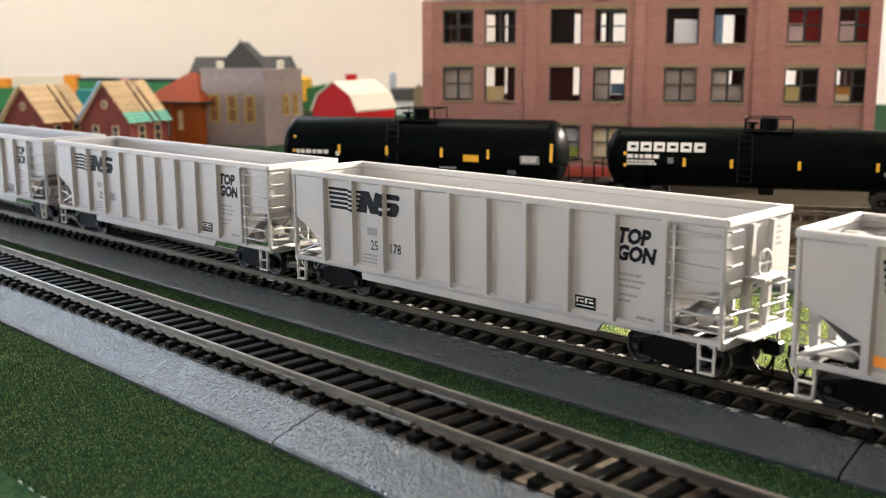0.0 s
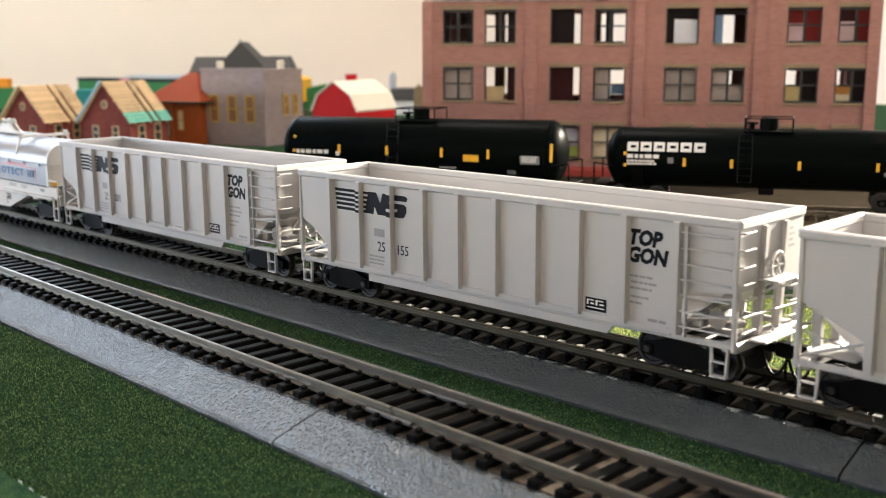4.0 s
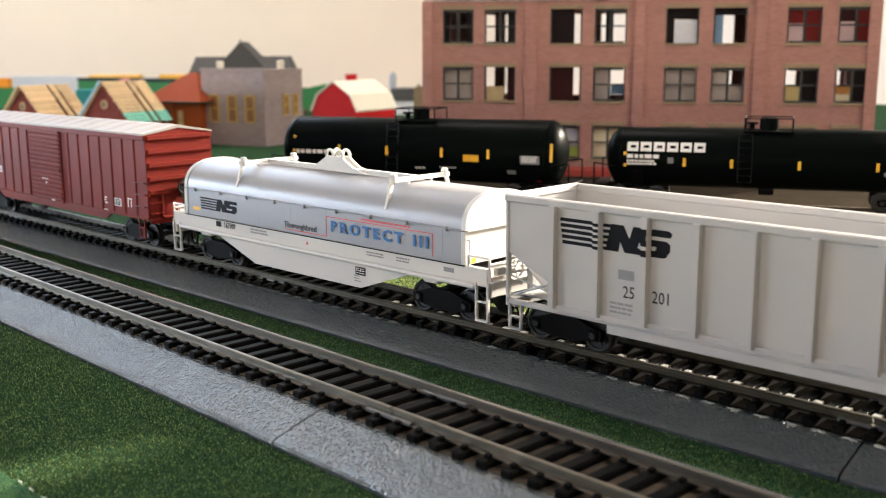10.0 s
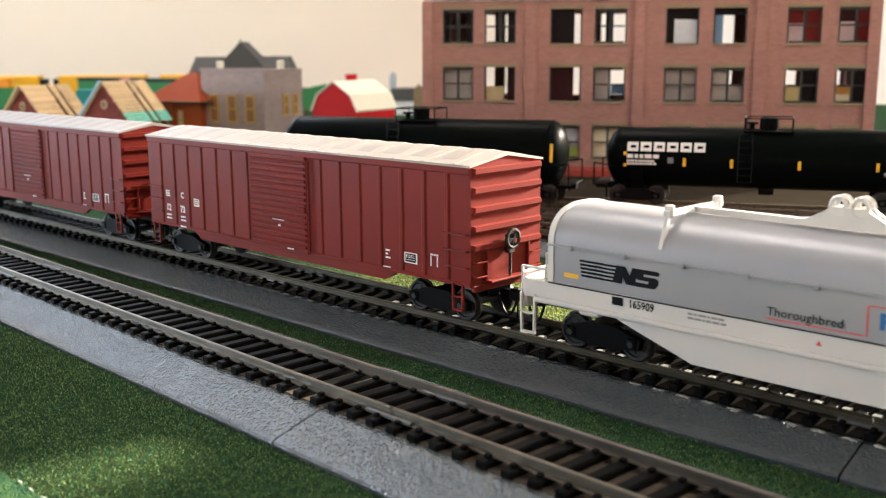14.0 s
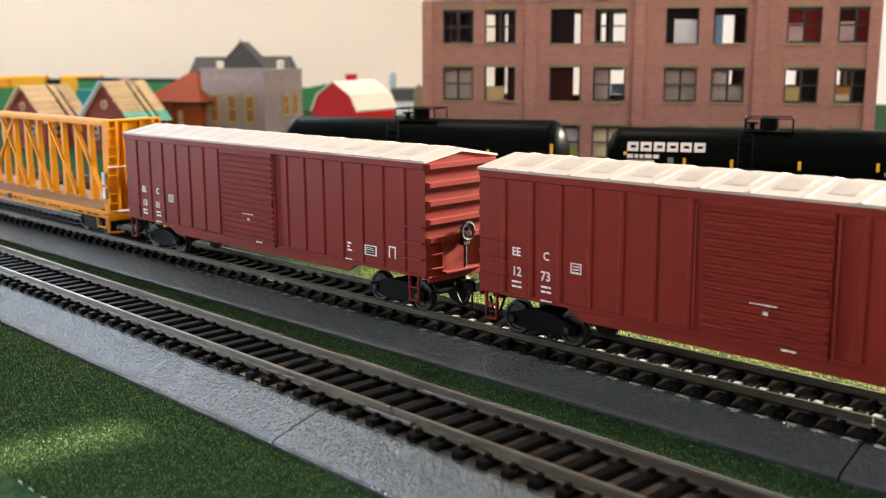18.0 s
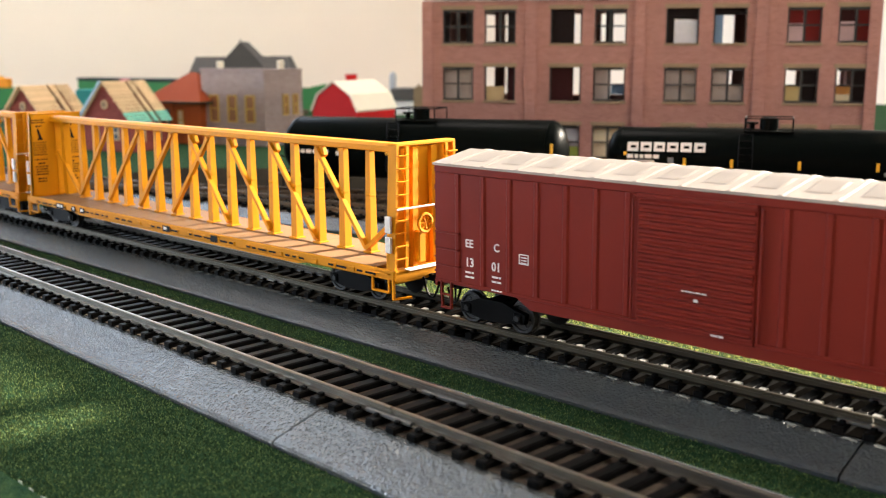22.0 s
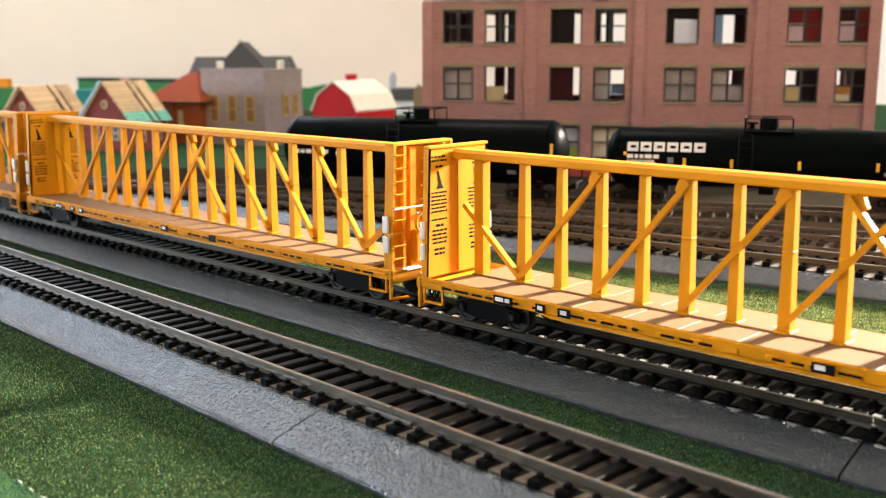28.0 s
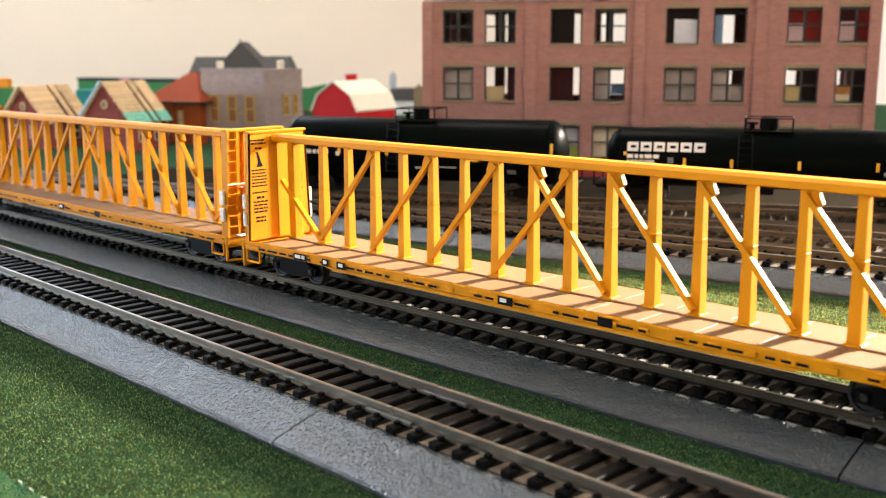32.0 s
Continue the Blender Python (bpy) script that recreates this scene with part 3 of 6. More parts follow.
def stripes_emblem(parent, x, z, w, h, y, label, ribs=(), rib_y=0.0):
    """Plain stripes that run into two slanted dark shapes, painted over the ribs as well."""
    def slab(*corners):
        shapes.append([(x + w * p, z - h * q) for p, q in corners])

    shapes = []
    for i in range(5):
        q = i * 0.215
        slab((0.006 * i, q), (0.30, q), (0.30, q + 0.135), (0.006 * i, q + 0.135))
        q += 0.02
        slab((0.30, q), (0.50 - 0.012 * i, q), (0.48 - 0.012 * i, q + 0.12), (0.30, q + 0.12))
    slab((0.475, 0.0), (0.580, 0.0), (0.545, 1.0), (0.425, 1.0))
    slab((0.490, 0.0), (0.585, 0.0), (0.700, 1.0), (0.600, 1.0))
    slab((0.670, 0.0), (0.760, 0.0), (0.695, 1.0), (0.605, 1.0))
    slab((0.745, 0.0), (0.970, 0.0), (1.0, 0.10), (0.985, 0.25), (0.720, 0.25))
    slab((0.725, 0.03), (0.820, 0.03), (0.800, 0.55), (0.720, 0.55), (0.700, 0.30))
    slab((0.720, 0.38), (0.955, 0.38), (0.985, 0.50), (0.960, 0.62), (0.740, 0.62))
    slab((0.880, 0.45), (0.985, 0.47), (0.985, 0.72), (0.950, 0.97), (0.850, 0.97))
    slab((0.640, 0.76), (0.940, 0.76), (0.950, 0.97), (0.920, 1.0), (0.600, 1.0))
    b = Build()
    for k, s in enumerate(shapes):
        b.prism(s, y - 0.00005 - k * 0.000002, y, "y")
        for r in ribs:
            c = cut_between(s, r - 0.0009, r + 0.0009)
            if len(c) > 2:
                b.prism(c, rib_y - 0.00005 - k * 0.000002, rib_y, "y")
    return part("emblem", b, INK, parent, label)


def data_panel(parent, x, z, w, h, y):
    p = part("data_panel", Build().box(x, x + w, y - 0.00005, y, z - h, z), INK, parent, "black consolidated data panel")
    b = Build()
    for u0, u1, v0, v1 in ((0.08, 0.40, 0.15, 0.22), (0.08, 0.15, 0.22, 0.55), (0.5, 0.85, 0.15, 0.22), (0.5, 0.57, 0.22, 0.55), (0.25, 0.42, 0.4, 0.5), (0.68, 0.88, 0.4, 0.5), (0.08, 0.9, 0.72, 0.78)):
        b.box(x + w * u0, x + w * u1, y - 0.0001, y - 0.00004, z - h * v1, z - h * v0)
    part("panel_print", b, PAINT_WHITE, p)


# ---- gondolas ----
GH = 0.0852          # half the length
GW = 0.01625         # half the width
RIB_DEPTH = 0.0017
RIBS = [-0.0675 + 0.01505 * i for i in range(9)] + [0.0685]


def gondola(number, label, paint=GREY_CAR, loaded=False):
    car = thing("gondola", label, "gondola car", group="gondolas of the train")
    ez = 0.0672
    for s in (-1, 1):
        y0, y1 = sorted((s * GW, s * (GW - 0.0011)))
        prof = [(-GH, 0.0415), (GH, 0.0415), (GH, 0.0248), (ez + 0.004, 0.0238), (ez, 0.0218), (ez, 0.0125), (-ez, 0.0125), (-ez, 0.0180), (-GH, 0.0264)]
        part("side_wall", Build().prism(prof, y0, y1, "y"), paint, car)
        c0, c1 = sorted((s * (GW + 0.0007), s * (GW - 0.0014)))
        part("top_chord", Build().box(-GH - 0.0002, GH + 0.0002, c0, c1, 0.0405, 0.0427, 0.0004), paint, car)
        sill = Build().box(-ez, ez, *sorted((s * (GW + 0.0006), s * (GW - 0.0010))), 0.0112, 0.0132, 0.0003)
        sill.box(-GH, GH, *sorted((s * (GW + 0.0002), s * (GW - 0.0012))), 0.0105, 0.0122, 0.0003)
        part("side_sill", sill, paint, car)
        part("belly_sill", Build().prism([(-0.0495, 0.0112), (0.0495, 0.0112), (0.0470, 0.0080), (-0.0495, 0.0080)], *sorted((s * (GW - 0.0003), s * (GW - 0.0014))), "y"), paint, car)
        for x in RIBS:
            o, i = s * (GW + RIB_DEPTH), s * (GW - 0.0002)
            part("rib", Build().add([(x - 0.0014, i, 0.0118), (x + 0.0014, i, 0.0118), (x + 0.0014, i, 0.0412), (x - 0.0014, i, 0.0412), (x - 0.0009, o, 0.0124), (x + 0.0009, o, 0.0124), (x + 0.0009, o, 0.0408), (x - 0.0009, o, 0.0408)],
                                    [(0, 1, 5, 4), (1, 2, 6, 5), (2, 3, 7, 6), (3, 0, 4, 7), (4, 5, 6, 7), (0, 3, 2, 1)]), paint, car)
        for e in (-1, 1):
            part("corner_post", Build().box(*sorted((e * GH, e * (GH - 0.0013))), *sorted((s * (GW + 0.0004), s * (GW - 0.0012))), 0.0100, 0.0410, 0.0003), paint, car)
    # interior
    part("floor", Build().box(-0.068, 0.068, -GW + 0.0011, GW - 0.0011, 0.0110, 0.0126), paint, car)
    for e in (-1, 1):
        part("end_wall", Build().box(*sorted((e * GH, e * (GH - 0.0011))), -GW + 0.0011, GW - 0.0011, 0.0264 if e < 0 else 0.0250, 0.0414), paint, car)
        part("end_chord", Build().box(*sorted((e * (GH + 0.0006), e * (GH - 0.0014))), -GW - 0.0003, GW + 0.0003, 0.0405, 0.0428, 0.0004), paint, car)
        part("slope_sheet", Build().add([(e * (GH - 0.0011), -GW + 0.0012, 0.0266), (e * (GH - 0.0011), GW - 0.0012, 0.0266), (e * 0.067, GW - 0.0012, 0.0126), (e * 0.067, -GW + 0.0012, 0.0126),
                                         (e * (GH - 0.0019), -GW + 0.0012, 0.0262), (e * (GH - 0.0019), GW - 0.0012, 0.0262), (e * 0.066, GW - 0.0012, 0.0122), (e * 0.066, -GW + 0.0012, 0.0122)],
                                        [(0, 1, 2, 3), (4, 5, 6, 7), (0, 1, 5, 4), (2, 3, 7, 6), (0, 3, 7, 4), (1, 2, 6, 5)]), paint, car)
        part("end_sill", Build().box(*sorted((e * (GH + 0.0004), e * (GH - 0.004))), -GW, GW, 0.0098, 0.0124, 0.0004), paint, car)
        part("platform", Build().box(*sorted((e * (GH - 0.001), e * 0.072)), -0.0125, -0.004, 0.0126, 0.0132, 0.0002), paint, car)
        for y in (-0.0052, 0.0052):
            part("end_post", Build().bar((e * (GH - 0.0006), y, 0.0110), (e * (GH + 0.0004), y, 0.0405), 0.0022, 0.0016, (0, 1, 0)), paint, car)
        for i in range(3):
            iron(car, paint, (e * GH, -GW + 0.001, 0.0150 + i * 0.004), (e * GH, -0.0090, 0.0150 + i * 0.004), (e * 0.0011, 0, 0))
            iron(car, paint, (e * GH, GW - 0.001, 0.0150 + i * 0.004), (e * GH, 0.0090, 0.0150 + i * 0.004), (e * 0.0011, 0, 0))
        if e > 0:
            for i in range(4):
                iron(car, paint, (GH, -GW + 0.0006, 0.0270 + i * 0.0042), (GH, -0.0105, 0.0270 + i * 0.0042), (0.0011, 0, 0))
        part("end_handrail", Build().rod((e * (GH + 0.001), -0.0145, 0.0190), (e * (GH + 0.001), 0.0145, 0.0178), 0.0003, 5), paint, car)
        pipes = Build()
        for y in (-0.0155, 0.0155):
            pipes.rod((e * 0.0690, y, 0.0128), (e * 0.0690, y, 0.0175), 0.0004, 5)
            pipes.rod((e * 0.0690, y, 0.0215 if e > 0 else 0.0186), (e * (GH - 0.001), y, 0.0232 if e > 0 else 0.0128), 0.0004, 5)
            pipes.rod((e * 0.0700, y, 0.0160), (e * (GH - 0.001), y, 0.0190), 0.0003, 5)
        pipes.rod((e * 0.0745, -0.0060, 0.0126), (e * 0.0775, 0.0010, 0.0230), 0.0006, 6)
        pipes.rod((e * 0.0745, 0.0060, 0.0126), (e * 0.0775, -0.0010, 0.0230), 0.0006, 6)
        part("end_piping", pipes, paint, car)
        for s in (-1, 1):
            sill_step(car, paint, e * (GH - 0.0040), s * (GW + 0.0004), 0.0108, 0.0036)
    lad = part("ladder_stile", Build().bar((0.0716, -GW - 0.0010, 0.0118), (0.0716, -GW - 0.0010, 0.0400), 0.0012, 0.0005, (1, 0, 0)), paint, car)
    for i in range(7):
        z = 0.0145 + i * 0.0040
        part("ladder_rung", Build().rod((0.0700, -GW - 0.0012, z), (0.0838, -GW - 0.0012, z), 0.0003, 5), paint, lad)
    gear = Build().rod((0.0775, -0.0120, 0.0165), (0.0775, -0.0060, 0.0165), 0.0026, 10)
    gear.box(0.0715, 0.0745, -0.0140, -0.0100, 0.0140, 0.0185, 0.0004)
    gear.box(0.0740, 0.0820, -0.0100, -0.0050, 0.0140, 0.0158, 0.0004)
    part("brake_cylinder", gear, paint, car)
    wheel = Build()
    ring = [Vector((GH + 0.0018, -0.0002 + 0.0034 * math.cos(a), 0.0300 + 0.0034 * math.sin(a))) for a in [i * math.pi / 6 for i in range(12)]]
    wheel.tube(ring, 0.0004, 6, True)
    for a in range(3):
        wheel.rod(ring[a * 2], ring[a * 2 + 6], 0.0003, 5)
    part("brake_wheel", wheel, paint, car)
    step = Build().box(GH + 0.0002, GH + 0.0058, -0.0072, 0.0040, 0.0268, 0.0274, 0.0001)
    for yy in (-0.0064, 0.0032):
        step.bar((GH + 0.0002, yy, 0.0228), (GH + 0.0054, yy, 0.0267), 0.0005, 0.0006)
    part("brake_platform", step, paint, car)
    step = Build().box(GH + 0.0004, GH + 0.0052, -0.0110, 0.0110, 0.0122, 0.0128, 0.0001)
    part("crossover_step", step, paint, car)
    part("brake_rod", Build().rod((GH + 0.0014, -0.0002, 0.0130), (GH + 0.0014, -0.0002, 0.0280), 0.0004, 5), paint, car)
    y = -GW - 0.00003
    if loaded:
        rnd = random.Random(4)
        load = Build()
        n, m = 40, 10
        grid = [[(-0.083 + 0.166 * i / n, -GW + 0.0013 + (2 * GW - 0.0026) * j / m, 0.0385 + 0.0016 * rnd.random()) for j in range(m + 1)] for i in range(n + 1)]
        flat = [p for row in grid for p in row]
        load.add(flat, [(i * (m + 1) + j, i * (m + 1) + j + 1, (i + 1) * (m + 1) + j + 1, (i + 1) * (m + 1) + j) for i in range(n) for j in range(m)])
        part("load", load, COAL, car, "heaped dark grey load")
        part("stripe_panel", Build().box(-0.0668, -0.0450, y - 0.00005, y, 0.0140, 0.0165), PAINT_ORANGE, car, "orange panel")
    stripes_emblem(car, -0.0655, 0.0380, 0.0356, 0.0072, y, "black striped emblem", RIBS, -GW - RIB_DEPTH)
    for x, t in ((-0.0445, number[0]), (-0.0355, number[1])):
        lettering(t, 0.0046, INK, car, (x, y, 0.0188), name="number", wide=0.85)
    small = bars(Build(), -0.0460, -0.0405, 0.0262, 1, 0.0026, 0.0, y, 2, 0.1)
    bars(small, -0.0485, -0.0395, 0.0172, 3, 0.0006, 0.0006, y, 5)
    tagged(part("small_print", small, GREY_INK, car), kind="stuff")
    for t, x, z in (("TOP", 0.0533, 0.0336), ("GON", 0.0531, 0.0290)):
        lettering(t, 0.0054, INK, car, (x, y, z), name="bold_lettering", bold=0.055, shear=0.18, wide=0.95)
    prints = bars(Build(), 0.0535, 0.0625, 0.0255, 3, 0.0006, 0.0010, y, 3)
    bars(prints, 0.0535, 0.0605, 0.0200, 2, 0.0006, 0.0010, y, 4)
    bars(prints, 0.0600, 0.0655, 0.0146, 1, 0.0008, 0.0, y, 6, 0.0)
    tagged(part("small_print", prints, GREY_INK, car), kind="stuff")
    data_panel(car, 0.0400, 0.0172, 0.0070, 0.0036, y)
    rnd_text = bars(Build(), 0, 0.004, 0, 4, 0.0007, 0.0008, 0, 8)
    e = part("small_print", rnd_text, GREY_INK, car)
    e.matrix_basis = pose(GH + 0.0006, 0.0068, 0.0385, 0, 0, 90)
    running_gear(car, (-0.0675, 0.0675), ((-1, -GH), (1, GH)))
    return car


# ---- coil car ----
def coil_car():
    car = thing("coil_car", "white coil car with a rounded silver cover", "coil car")
    half, end, w = 0.0778, 0.0880, 0.0158

    def arch(grow=0.0):
        pts = [(-w - grow, 0.0194), (-w - grow, 0.0298)]
        for i in range(1, 20):
            a = math.pi * i / 20
            c, s = math.cos(a), math.sin(a)
            pts.append((-(w + grow) * math.copysign(abs(c) ** 0.78, c), 0.0298 + (0.0107 + grow) * abs(s) ** 0.86))
        return pts + [(w + grow, 0.0298), (w + grow, 0.0194)]

    cover = part("cover", Build().prism(arch(), -half, half), SILVER_CAR, car, "silver rounded coil cover", 40)
    for e in (-1, 1):
        part("cover_rim", Build().prism(arch(0.0003), *sorted((e * (half + 0.0003), e * (half - 0.0016)))), WHITE_CAR, cover, smooth=40)
    for x in (-0.0500, -0.0300, -0.0100, 0.0100, 0.0300, 0.0500, 0.0665, -0.0665):
        part("cover_rib", Build().prism(arch(0.00003), x - 0.0016, x + 0.0016), SILVER_CAR, cover, smooth=40)
    for s in (-1, 1):
        part("seam_flange", Build().box(-half, half, *sorted((s * w, s * (w + 0.0007))), 0.0296, 0.0301, 0.0001), SILVER_CAR, cover)
        clips = Build()
        for i in range(9):
            x = -0.070 + i * 0.0175
            clips.box(x - 0.0007, x + 0.0007, *sorted((s * w, s * (w + 0.0011))), 0.0290, 0.0303, 0.0002)
        part("seam_clips", clips, SILVER_CAR, cover)
        part("end_flange", Build().box(*sorted((s * half, s * (half + 0.0009))), -w, w, 0.0294, 0.0300, 0.0001), WHITE_CAR, cover)
    # lifting frame
    lift = part("lifting_frame", Build().bar((-0.042, 0, 0.0416), (0.042, 0, 0.0416), 0.0020, 0.0016), WHITE_CAR, car, "cream lifting frame on the cover")
    for x in (-0.042, 0.042):
        f = Build().bar((x, -0.0135, 0.0418), (x, 0.0135, 0.0418), 0.0016, 0.0014)
        for s in (-1, 1):
            f.box(x - 0.0013, x + 0.0013, s * 0.0118 - 0.0008, s * 0.0118 + 0.0008, 0.0408, 0.0440, 0.0004)
            f.bar((x, s * 0.0124, 0.0416), (x, s * 0.0152, 0.0328), 0.0012, 0.0010, (1, 0, 0))
            f.bar((x, s * 0.0050, 0.0414), (x, s * 0.0052, 0.0398), 0.0010, 0.0010, (1, 0, 0))
        part("bracket", f, WHITE_CAR, lift)
    for y in (-0.0016, 0.0016):
        lug = Build().prism([(-0.0180, 0.0412), (0.0180, 0.0412), (0.0100, 0.0428), (0.0056, 0.0452), (0.0044, 0.0462), (-0.0044, 0.0462), (-0.0056, 0.0452), (-0.0100, 0.0428)], y - 0.0005, y + 0.0005, "y")
        part("lifting_lug", lug, WHITE_CAR, lift)
        for x in (-0.0026, 0.0026):
            eye = [Vector((x + 0.0019 * math.cos(a), y, 0.0463 + 0.0022 * math.sin(a))) for a in [i * math.pi / 6 for i in range(12)]]
            b = Build()
            for p, q in zip(eye, eye[1:] + eye[:1]):
                b.rod(p, q, 0.0006, 6)
            part("lifting_eye", b, WHITE_CAR, lift)
    # frame
    for s in (-1, 1):
        part("side_sill", Build().box(-end + 0.001, end - 0.001, *sorted((s * (w + 0.0004), s * (w - 0.0016))), 0.0138, 0.0193, 0.0003), WHITE_CAR, car)
        part("sill_line", Build().box(-half, half, *sorted((s * (w + 0.0006), s * (w + 0.0002))), 0.01895, 0.01925), INK, car)
        part("sill_flange", Build().lathe([(-end + 0.006, 0.0009), (end - 0.006, 0.0009)], (0, s * (w + 0.0004), 0.0136), n=8), WHITE_CAR, car, smooth=60)
        part("belly_side", Build().prism([(-0.0560, 0.0138), (0.0560, 0.0138), (0.0510, 0.0122), (0.0286, 0.0046), (-0.0318, 0.0046), (-0.0547, 0.0122)], *sorted((s * (w - 0.0004), s * (w - 0.0016))), "y"), WHITE_CAR, car)
        for e in (-1, 1):
            part("jack_pad", Build().box(*sorted((e * 0.0600, e * 0.0668)), *sorted((s * (w + 0.0010), s * (w - 0.002))), 0.0118, 0.0140, 0.0005), WHITE_CAR, car)
    part("floor", Build().box(-end + 0.001, end - 0.001, -w + 0.0016, w - 0.0016, 0.0145, 0.0165), WHITE_CAR, car)
    part("trough", Build().prism([(-0.054, 0.0145), (0.054, 0.0145), (0.0286, 0.0052), (-0.0318, 0.0052)], -0.010, 0.010, "y"), WHITE_CAR, car)
    for e in (-1, 1):
        part("end_sill", Build().box(*sorted((e * end, e * (end - 0.0022))), -w, w, 0.0105, 0.0150, 0.0004), WHITE_CAR, car)
        part("walkway", Build().box(*sorted((e * (end + 0.0012), e * (half + 0.0004))), -w, w, 0.0150, 0.0156, 0.0001), WHITE_CAR, car)
        rails = Build()
        for s in (-1, 1):
            sill_step(car, WHITE_CAR, e * (end - 0.0030), s * (w + 0.0004), 0.0150, 0.0034, 0.0050)
            rails.rod((e * (end - 0.0005), s * w, 0.0150), (e * (end - 0.0005), s * w, 0.0225), 0.0004, 5)
            rails.rod((e * (half + 0.0012), s * w, 0.0150), (e * (half + 0.0012), s * w, 0.0225), 0.0004, 5)
            rails.rod((e * (half + 0.0012), s * w, 0.0225), (e * (end - 0.0005), s * w, 0.0225), 0.0004, 5)
            grab(rails, (e * (half + 0.0004), s * (w - 0.0005), 0.0200), (e * (half + 0.0004), s * (w - 0.0005), 0.0270), (e * 0.0010, 0, 0))
        rails.rod((e * (end - 0.0005), -w, 0.0206), (e * (end - 0.0005), w, 0.0206), 0.0005, 5)
        rails.box(*sorted((e * (end + 0.0008), e * (end - 0.0012))), -0.0135, -0.0020, 0.0172, 0.0196, 0.0003)
        part("end_railing", rails, WHITE_CAR, car)
    bw = Build()
    ring = [Vector((end + 0.0016, -0.0065 + 0.0036 * math.cos(a), 0.0190 + 0.0036 * math.sin(a))) for a in [i * math.pi / 7 for i in range(14)]]
    bw.tube(ring, 0.00045, 6, True)
    for a in range(3):
        bw.rod(ring[a * 2], ring[a * 2 + 7], 0.0003, 5)
    part("brake_wheel", bw, WHITE_CAR, car)
    part("reflector", Build().box(half + 0.0001, half + 0.0004, -0.0145, -0.0115, 0.0196, 0.0212), PAINT_YELLOW, car)
    y = -w - 0.00005
    stripes_emblem(car, -0.0672, 0.0270, 0.0255, 0.0047, y, "black striped emblem")
    part("warning_sign", Build().box(-0.0725, -0.0675, y - 0.00005, y, 0.0214, 0.0227), PAINT_YELLOW, car)
    t = part("small_print", bars(Build(), -0.0560, -0.0525, 0.0186, 1, 0.0022, 0.0, -w - 0.0005, 1, 0.0), INK, car)
    lettering("165909", 0.0031, INK, car, (-0.0508, -w - 0.0005, 0.0164), name="number", bold=0.012, wide=0.85)
    b = bars(Build(), -0.0330, -0.0215, 0.0182, 2, 0.0006, 0.0005, -w - 0.0005, 9)
    bars(b, 0.033, 0.043, 0.0180, 2, 0.0005, 0.0004, -w - 0.0005, 10)
    bars(b, 0.0475, 0.0545, 0.0180, 2, 0.0005, 0.0004, -w - 0.0005, 11)
    bars(b, 0.0690, 0.0745, 0.0178, 1, 0.0014, 0.0, -w - 0.0005, 12)
    bars(b, 0.0255, 0.0290, 0.0088, 3, 0.0004, 0.0005, -w + 0.0003, 13)
    tagged(part("small_print", b, GREY_INK, car), kind="stuff")
    lettering("PROTECT III", 0.0050, PAINT_BLUE, car, (0.0143, y - 0.0003, 0.0226), name="bold_lettering", bold=0.035, wide=1.34, space=1.36, label="bold blue lettering")
    lettering("Thoroughbred", 0.0030, INK, car, (-0.0120, y - 0.0003, 0.0212), name="lettering", wide=1.05)
    b = Build()
    b.box(-0.0125, 0.0110, y - 0.00005, y, 0.0202, 0.0205)
    b.box(0.0115, 0.0119, y - 0.00005, y, 0.0202, 0.0272)
    b.box(0.0119, 0.0640, y - 0.00005, y, 0.0272, 0.0275)
    b.box(0.0636, 0.0640, y - 0.00005, y, 0.0202, 0.0272)
    bars(b, 0.030, 0.054, 0.0286, 1, 0.0006, 0.0, y, 14, 0.0)
    b.prism([(0.0005, 0.0162), (0.0019, 0.0162), (0.0012, 0.0175)], -w - 0.0005, -w - 0.00041, "y")
    part("red_border", b, PAINT_RED, car)
    data_panel(car, 0.0262, 0.0118, 0.0052, 0.0028, -w + 0.0003)
    running_gear(car, (-0.0630, 0.0630), ((-1, -end), (1, end)))
    return car


